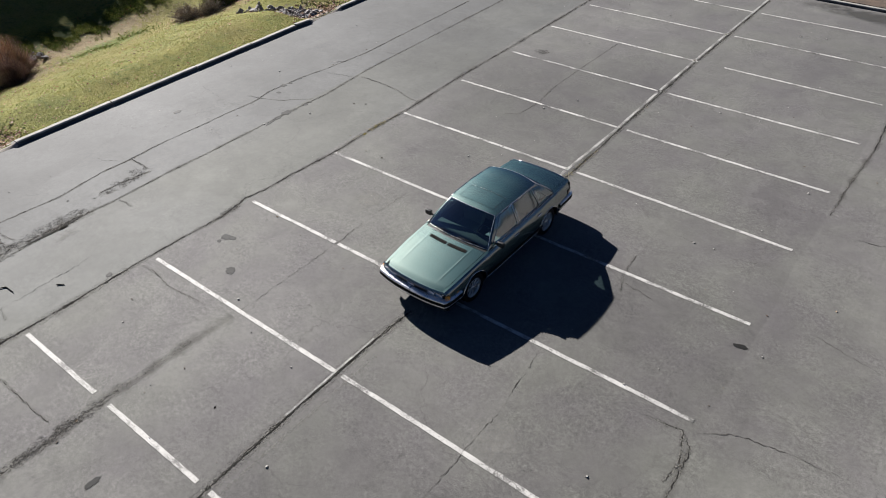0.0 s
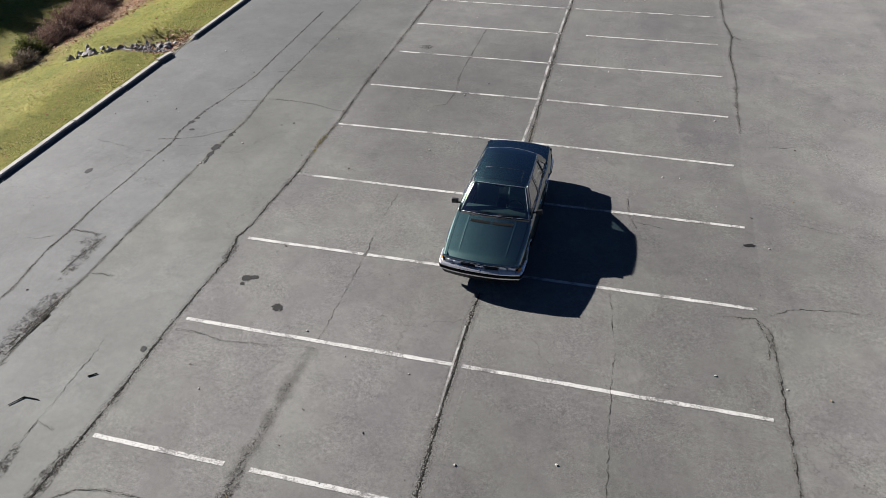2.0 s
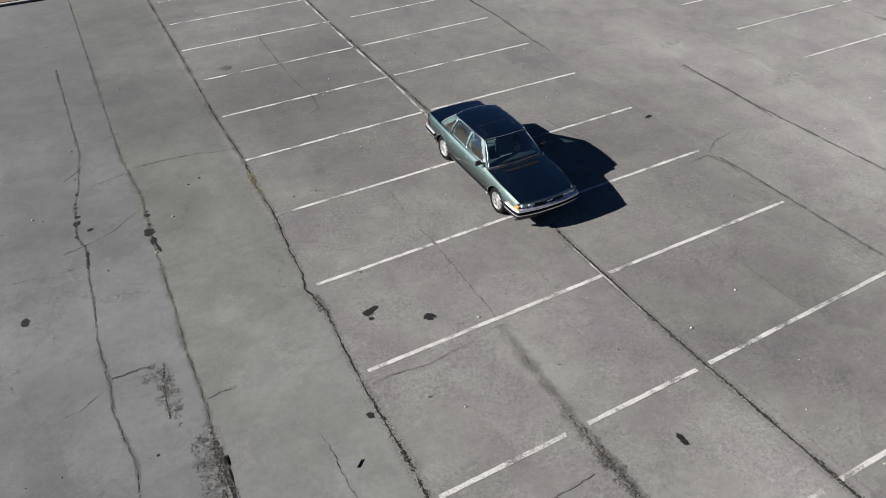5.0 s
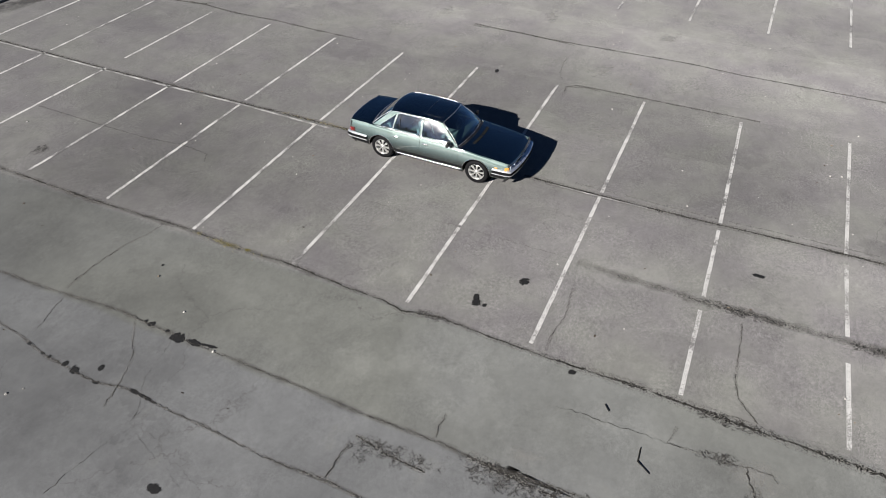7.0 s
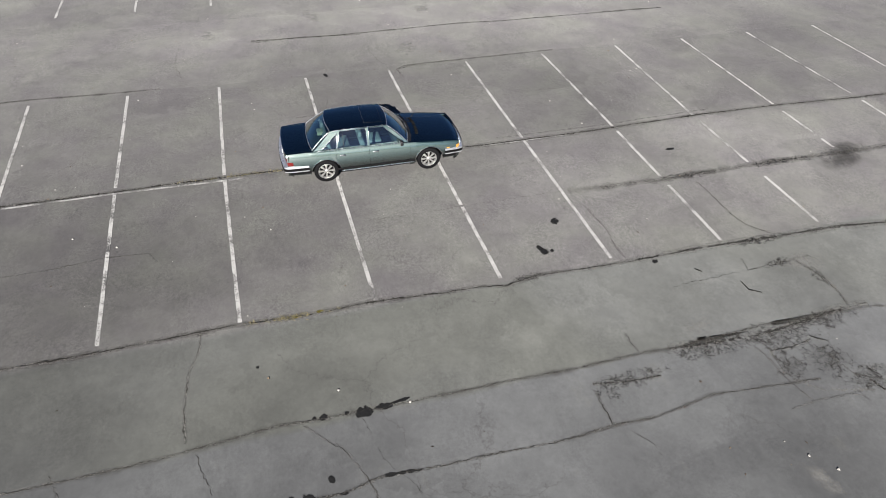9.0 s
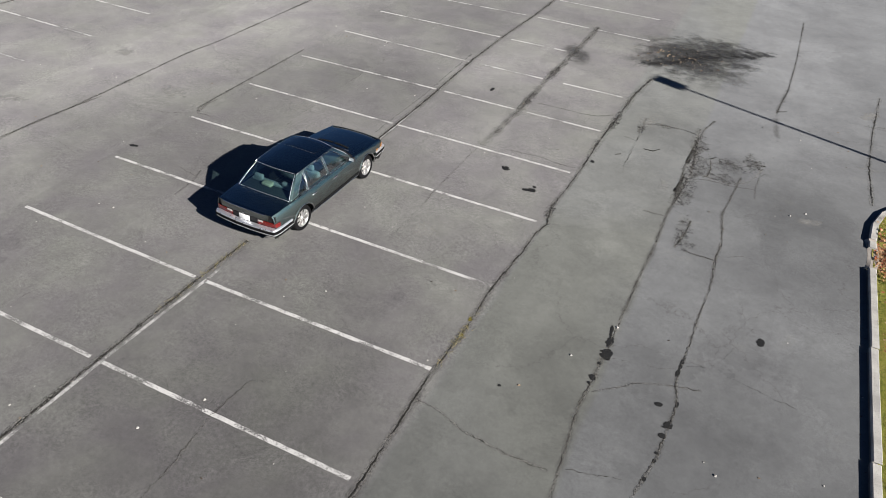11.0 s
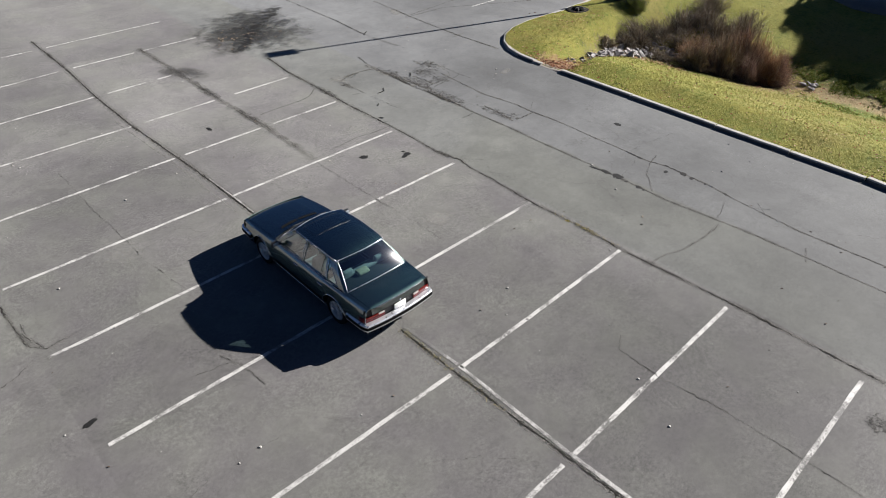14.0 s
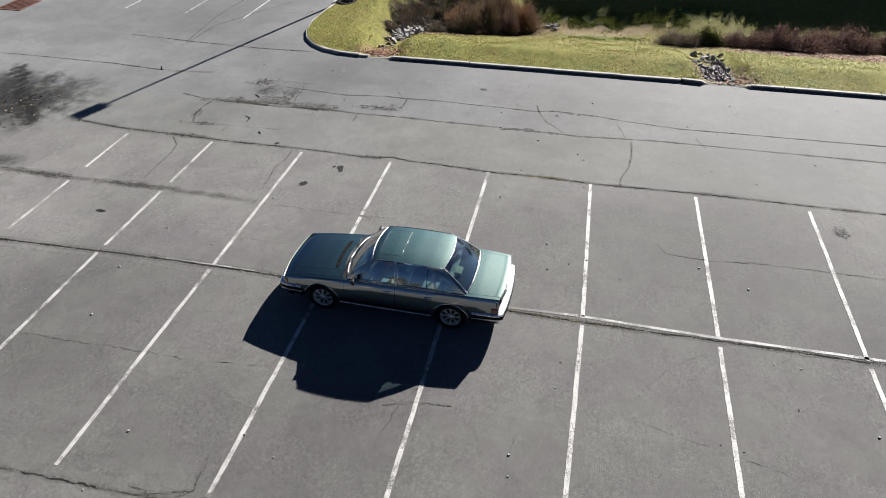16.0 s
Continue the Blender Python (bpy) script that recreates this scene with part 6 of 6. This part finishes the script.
def bumper(front):
    """Wrap-round bumper: bright blade above black rubber."""
    fn = (lambda x: nose_u(x) - 0.085) if front else (lambda x: tail_u(x) + 0.07)
    sg = 1 if front else -1
    line_ = [(x, fn(x)) for x in np.linspace(-0.80, 0.80, 19)]
    tip = line_[-1][1]
    end = (0.825, tip + sg * 0.05), (0.846, tip + sg * 0.15), (0.862, -0.43 if front else WB + 0.43)
    path = [(-x, y) for x, y in end[::-1]] + line_ + list(end)
    whole = thing_ = None
    nets = {}
    for name, mat, prof in (("bumper_blade", CHROME, ((0.080, 0.584), (-0.002, 0.570), (-0.018, 0.554), (-0.020, 0.536), (0.0, 0.530))),
                            ("lower_blade", CHROME, ((0.0, 0.462), (-0.018, 0.456), (-0.018, 0.430), (0.03, 0.415))),
                            ("bumper_rubber", RUBBER, ((-0.010, 0.536), (-0.028, 0.528), (-0.028, 0.466), (-0.010, 0.458)))):
        rows = []
        for i, (x, y) in enumerate(path):
            a, b = path[max(0, i - 1)], path[min(len(path) - 1, i + 1)]
            d = Vector((b[0] - a[0], b[1] - a[1])).normalized()
            n = Vector((-d.y, d.x)) * (1 if front else -1)
            rows.append([(x + n.x * o, y + n.y * o, z) for o, z in prof])
        nets[name] = (grid(rows, not front), mat)
    blade = add("front_bumper" if front else "rear_bumper", nets["bumper_blade"][0], BUMPER, label="chrome bumper with black rubber strip", thick=0.012)
    add("rubber_strip", nets["bumper_rubber"][0], RUBBER, blade, "black rubber bumper strip", thick=0.012)
    add("lower_blade", nets["lower_blade"][0], BUMPER, blade, "bright lower bumper edge", thick=0.012)
    fill = [(x, fn(x) + sg * 0.005) for x in np.linspace(-0.80, 0.80, 13)]
    add("bumper_filler", grid([[(x, y, 0.535), (x, y + sg * 0.10, 0.535)] for x, y in fill], front), BLACK, blade)


bumper(True)
bumper(False)
add("front_apron", grid([[(x * 0.97, nose_u(x) + o, z) for z, o in ((0.42, -0.02), (0.30, 0.0), (0.22, 0.05), (0.20, 0.12))] for x in xs_]), BLACK, label="black front spoiler", thick=0.015)
add("rear_apron", grid([[(x * 0.97, tail_u(x) - o, z) for z, o in ((0.42, -0.01), (0.32, 0.02), (0.24, 0.12))] for x in xs_], True), BLACK, thick=0.015)

# rear face
add("rear_panel", grid([[(x, tail_u(x) - 0.03, z) for z in (0.42, 0.55, 0.70, 0.78, 0.86)] for x in np.linspace(-0.80, 0.80, 25)]), BLACK, thick=0.02)
for s in (1, -1):
    for x0, x1, mat, label in ((0.50, 0.77, REDLENS, "red tail light"), (0.36, 0.495, REDLENS, "red tail light"), (0.365, 0.50, CLEARLENS, "clear reverse light")):
        z0, z1 = (0.60, 0.655) if mat is REDLENS and x0 < 0.4 else (0.66, 0.70) if mat is CLEARLENS else (0.60, 0.70)
        net = [[(s * x, tail_u(x) + o, z) for z, o in ((z0, -0.02), (z0 + 0.006, 0.002), (z1 - 0.006, 0.002), (z1, -0.02))] for x in np.linspace(x0, x1, 6)]
        add("tail_light", grid(net, s == -1), mat, label=label, thick=0.015)
    wrap = [[(s * x, y, z) for z in (0.60, 0.70)] for x, y in ((0.77, tail_u(0.77) + 0.002), (0.805, 3.64), (0.826, 3.57), (0.836, 3.50))]
    add("tail_light", grid(wrap, s == -1), REDLENS, label="red wrap-around side light", thick=0.012)
add("number_plate", rounded_box(-0.14, 0.14, 3.69, 3.71, 0.600, 0.725, 0.006), PLATE, label="blank white number plate")


# ---- greenhouse: roof, pillars, glass ----
def roof_half(u):
    return float(np.interp(u, [0.95, 1.10, 1.8, 2.4, 2.58], [0.560, 0.578, 0.592, 0.580, 0.562]))


def roof_edge(u):
    return float(np.interp(u, [0.95, 1.10, 1.45, 1.85, 2.25, 2.45, 2.58], [1.292, 1.322, 1.338, 1.342, 1.332, 1.318, 1.296]))


def roof_front(a):
    return 1.06 - 0.06 * (1 - a * a)


def roof_back(a):
    return 2.50 + 0.07 * (1 - a * a)


roof_rows = []
for t in np.linspace(0, 1, 22):
    row = []
    for a in np.linspace(-1, 1, 25):
        u = roof_front(a) + (roof_back(a) - roof_front(a)) * t
        w = roof_half(u)
        row.append((a * w, u, roof_edge(u) + 0.048 * (1 - abs(a) ** 2.4)))
    roof_rows.append(row)
roof = add("roof", grid(roof_rows), CARPAINT, thick=0.03)


def roof_z(x, u):
    a = min(1, abs(x) / roof_half(u))
    return roof_edge(u) + 0.048 * (1 - a ** 2.4)


sun_net = grid([[(x, u, roof_z(x, u) + 0.0015) for u in np.linspace(1.16, 1.60, 8)] for x in np.linspace(-0.42, 0.42, 11)], True)
sunroof = add("sunroof", sun_net, CARPAINT, roof, "closed steel sunroof panel")
seal = [(-0.425, 1.155), (0.425, 1.155), (0.425, 1.605), (-0.425, 1.605)]
pts = resample(seal + seal[:1], 0.08)[:-1]
add("sunroof_seal", tube([(p.x, p.y, roof_z(p.x, p.y) + 0.0005) for p in pts], 0.0022, 4, True), BLACK, roof)
add("sunroof_deflector", tube([(x, 1.615, roof_z(x, 1.615) + 0.001) for x in np.linspace(-0.42, 0.42, 9)], 0.0012, 4), ALUMINIUM, roof)
for s in (1, -1):
    add("drip_rail", tube([(s * (roof_half(u) + 0.006), u, roof_edge(u) + 0.004) for u in np.linspace(1.04, 2.5, 18)], 0.006, 5), CHROME, roof, "bright drip rail")

BELT_X = lerp_table([(0.5, 0.765), (1.2, 0.79), (2.2, 0.785), (2.8, 0.765), (3.2, 0.735)])


def belt_z(u):
    return shoulder(u) + 0.004


def house(u, v):
    """A point of the sloping side of the cabin: v 0 at the belt, 1 at the roof edge, u along the belt direction."""
    lo = Vector((BELT_X(u), u, belt_z(u)))
    ur = min(2.54, max(1.02, u))
    hi = Vector((roof_half(ur), u, roof_edge(ur)))
    p = lo.lerp(hi, v)
    p.x += 0.018 * math.sin(math.pi * v)
    return p


def a_edge(v):
    return 0.535 + (1.055 - 0.535) * v


def c_edge(v):
    return 2.97 + (2.51 - 2.97) * v


OUTER = [(a_edge(0), 0), (c_edge(0), 0), (c_edge(0.5), 0.5), (c_edge(1), 1), (2.2, 1), (1.8, 1), (1.4, 1), (a_edge(1), 1), (a_edge(0.5), 0.5)]
WIN_F = [(0.66, 0.05), (1.545, 0.05), (1.545, 0.94), (1.15, 0.94)]
WIN_R = [(1.605, 0.05), (2.37, 0.05), (2.27, 0.94), (1.605, 0.94)]
WIN_Q = [(2.40, 0.05), (2.76, 0.05), (2.57, 0.45), (2.33, 0.88)]


def denser(poly, n=5):
    out = []
    for a, b in zip(poly, poly[1:] + poly[:1]):
        out += [(a[0] + (b[0] - a[0]) * i / n, a[1] + (b[1] - a[1]) * i / n) for i in range(n)]
    return out


from mathutils.geometry import tessellate_polygon
for s in (1, -1):
    loops = [denser(OUTER, 4), denser(WIN_F), denser(WIN_R), denser(WIN_Q)]
    tris = tessellate_polygon([[Vector((u, v, 0)) for u, v in lp] for lp in loops])
    flat_pts = [p for lp in loops for p in lp]
    pts3 = [house(u, v) for u, v in flat_pts]
    pts3 = [(s * p.x, p.y, p.z) for p in pts3]
    faces = []
    for t in tris:
        a, b, c = (Vector(pts3[i]) for i in t)
        n = (b - a).cross(c - a)
        faces.append(tuple(t) if n.x * s > 0 else tuple(t)[::-1])
    frame_ = add("window_frame", (pts3, faces), CARPAINT, label="green pillars and window frames", smooth=False, thick=0.03)
    for name, poly in (("front_side_window", WIN_F), ("rear_side_window", WIN_R), ("quarter_window", WIN_Q)):
        d = denser(poly, 5)
        pv = [house(u, v) for u, v in d]
        mid = house(sum(u for u, _ in d) / len(d), sum(v for _, v in d) / len(d))
        pv = [(s * (p.x - 0.012), p.y, p.z) for p in pv] + [(s * (mid.x - 0.012), mid.y, mid.z)]
        n = len(d)
        fs = [(i, (i + 1) % n, n) for i in range(n)]
        win = add(name, (pv, fs if s == 1 else [q[::-1] for q in fs]), GLASS, label="tinted side window")
        add("window_trim", tube([(s * (house(u, v).x + 0.004), house(u, v).y, house(u, v).z) for u, v in d], 0.0048, 5, True), CHROME, win, "bright window trim")
    add("belt_trim", tube([(s * (side_x(u, shoulder(u)) + 0.0), u, shoulder(u) + 0.008) for u in np.linspace(0.53, 2.92, 26)], 0.006, 5), CHROME, frame_, "bright belt trim")
    bar_ = [house(2.20, v_) for v_ in np.linspace(0.06, 0.92, 5)]
    add("window_bar", tube([(s * (p.x + 0.002), p.y, p.z) for p in bar_], 0.005, 5), BLACK, frame_)
    # door mirror
    mx, mu = s * 0.80, 0.76
    mirror = add("door_mirror", rounded_box(*sorted((mx + s * 0.04, mx + s * 0.19)), mu - 0.045, mu + 0.03, 0.90, 1.01, 0.018, 3), BLACK, label="black door mirror")
    add("mirror_foot", tube([(mx - s * 0.03, mu + 0.01, 0.905), (mx + s * 0.09, mu, 0.93)], 0.02, 6), BLACK, mirror)
    add("mirror_glass", rounded_box(*sorted((mx + s * 0.052, mx + s * 0.178)), mu + 0.028, mu + 0.034, 0.912, 0.998, 0.002), LENS, mirror)


def screen(front):
    """Curved windscreen or rear window as a net."""
    rows = []
    for t in np.linspace(0.0, 1.0, 9):
        row = []
        for a in np.linspace(-1, 1, 17):
            if front:
                lo = Vector((a * 0.735, screen_u(a) + 0.01, deck_point(a * 0.96, screen_u(a))[2] - 0.004))
                hi = Vector((a * 0.548, roof_front(a) - 0.004, roof_edge(roof_front(a)) + 0.048 * (1 - abs(a) ** 2.4) - 0.006))
            else:
                lo = Vector((a * 0.705, glass_tail_u(a) + 0.02, deck_point(a * 0.94, glass_tail_u(a))[2] - 0.002))
                hi = Vector((a * 0.545, roof_back(a) + 0.004, roof_edge(min(2.58, roof_back(a))) + 0.048 * (1 - abs(a) ** 2.4) - 0.006))
            p = lo.lerp(hi, t)
            bow = 0.022 * math.sin(math.pi * t)
            row.append((p.x, p.y + (-bow if front else bow) * 0.7, p.z + bow * 0.7))
        rows.append(row)
    return rows


for front in (True, False):
    rows = screen(front)
    gl = add("windscreen" if front else "rear_window", grid(rows, not front), GLASS, label="large tinted windscreen" if front else "large tinted rear window")
    loop = rows[0] + [r[-1] for r in rows[1:-1]] + rows[-1][::-1] + [r[0] for r in rows[1:-1]][::-1]
    add("screen_trim", tube([(p[0], p[1], p[2] + 0.006) for p in loop], 0.0055, 5, True), BUMPER, gl, "bright surround trim")
    # pillar faces beside the glass
    for s in (1, -1):
        pl = []
        for r in rows:
            t = rows.index(r) / 8
            q = r[-1] if s == 1 else r[0]
            e = house(a_edge(t) if front else c_edge(t), t)
            pl.append([q, (s * e.x, e.y, e.z)])
        add("pillar", grid(pl, (s == 1) != front), CARPAINT, thick=0.02)
for s in (-1, 1):
    base = Vector((-0.30 + s * 0.30, screen_u(0.4) - 0.03, 0.925))
    wiper = add("wiper", tube([base, base + Vector((0.20, 0.02, 0.025)), base + Vector((0.42, 0.05, 0.03))], 0.007, 5), BLACK, label="black windscreen wiper")
    add("wiper_blade", tube([base + Vector((0.10, 0.05, 0.02)), base + Vector((0.55, 0.065, 0.03))], 0.006, 4), RUBBER, wiper)

# ---- interior ----
add("dashboard", rounded_box(-0.68, 0.68, 0.60, 0.88, 0.62, 0.88, 0.05, 3), TRIM)
add("parcel_shelf", rounded_box(-0.66, 0.66, 2.58, 3.00, 0.86, 0.912, 0.01), SHELF)
add("headliner", grid([[(p[0] * 0.95, p[1], p[2] - 0.04) for p in r] for r in roof_rows], True), TRIM)


def seat(x, y, w, name, rests):
    st = add(name, rounded_box(x - w, x + w, y - 0.26, y + 0.24, 0.34, 0.50, 0.05, 3), CLOTH, label="grey-green velour seat")
    back_ = add("backrest", rounded_box(x - w, x + w, -0.07, 0.07, 0.0, 0.52, 0.05, 3), CLOTH, st)
    for q in back_.data.vertices:
        q.co.y += y + 0.26 + q.co.z * 0.28
        q.co.z += 0.46
    drop_ = 0.05 if name == "rear_seat" else 0.0
    for rx in rests:
        hr = add("headrest", rounded_box(rx - 0.12, rx + 0.12, y + 0.36, y + 0.46, 0.985 - drop_, 1.13 - drop_, 0.04, 3), CLOTH, st)
    return st


seat(0.37, 1.33, 0.25, "front_seat", (0.37,))
seat(-0.37, 1.33, 0.25, "front_seat", (-0.37,))
seat(0.0, 2.20, 0.62, "rear_seat", (0.42, -0.36))
wheel_ring = [(0.37 + 0.19 * math.cos(a), 0.98 + 0.05 * math.sin(a), 0.80 + 0.18 * math.sin(a)) for a in np.linspace(0, 2 * math.pi, 25)[:-1]]
steer = add("steering_wheel", tube(wheel_ring, 0.014, 6, True), BLACK)
add("steering_spoke", tube([wheel_ring[0], (0.37, 0.96, 0.79), wheel_ring[12]], 0.016, 5), BLACK, steer)
add("steering_column", tube([(0.37, 0.75, 0.72), (0.37, 0.97, 0.79)], 0.03, 8), BLACK, steer)
add("cushion", rounded_box(-0.02, 0.26, 2.60, 2.78, 0.90, 0.99, 0.04, 3), CREAMCLOTH, label="pale folded cloth on the rear seat")
add("rear_view_mirror", rounded_box(-0.11, 0.11, 1.10, 1.125, 1.22, 1.28, 0.01), BLACK)


# ---- wheels ----
def wheel(x, y, s):
    tyre = add("wheel", lathe([(0.20, -0.085), (0.25, -0.098), (0.30, -0.094), (0.315, -0.07), (0.316, 0.0), (0.315, 0.07), (0.30, 0.094), (0.25, 0.098), (0.20, 0.085)], 40), RUBBER, label="black tyre on a silver alloy wheel")
    tyre.matrix_basis = pose(x, y, HUB, 0, 0, 0 if s == 1 else 180)
    rim = add("rim", lathe([(0.203, -0.08), (0.195, -0.06), (0.185, 0.02), (0.196, 0.078), (0.212, 0.094), (0.214, 0.088)], 40), ALUMINIUM, tyre, "silver alloy rim")
    add("brake_disc", lathe([(0.0, 0.018), (0.15, 0.018), (0.186, 0.01)], 28), UNDER, tyre)
    for k in range(8):
        a = 2 * math.pi * k / 8
        prof = []
        for r, w, h in ((0.045, 0.018, 0.070), (0.10, 0.022, 0.074), (0.15, 0.028, 0.074), (0.196, 0.036, 0.068)):
            prof.append([(h - (0.022 if abs(o) == 1 else 0), r * math.cos(a) - o * w * math.sin(a), r * math.sin(a) + o * w * math.cos(a)) for o in (-1, -0.7, 0.7, 1)])
        add("spoke", grid(prof, True), ALUMINIUM, tyre, thick=0.012)
    add("hub_cap", lathe([(0.0, 0.088), (0.03, 0.086), (0.052, 0.074), (0.056, 0.05)], 20), ALUMINIUM, tyre)


for y in (0.0, WB):
    for s in (1, -1):
        wheel(s * (0.735 if y == 0 else 0.725), y, s)
add("exhaust", tube([(0.45, 3.35, 0.26), (0.45, 3.66, 0.25)], 0.022, 10), RUBBER)
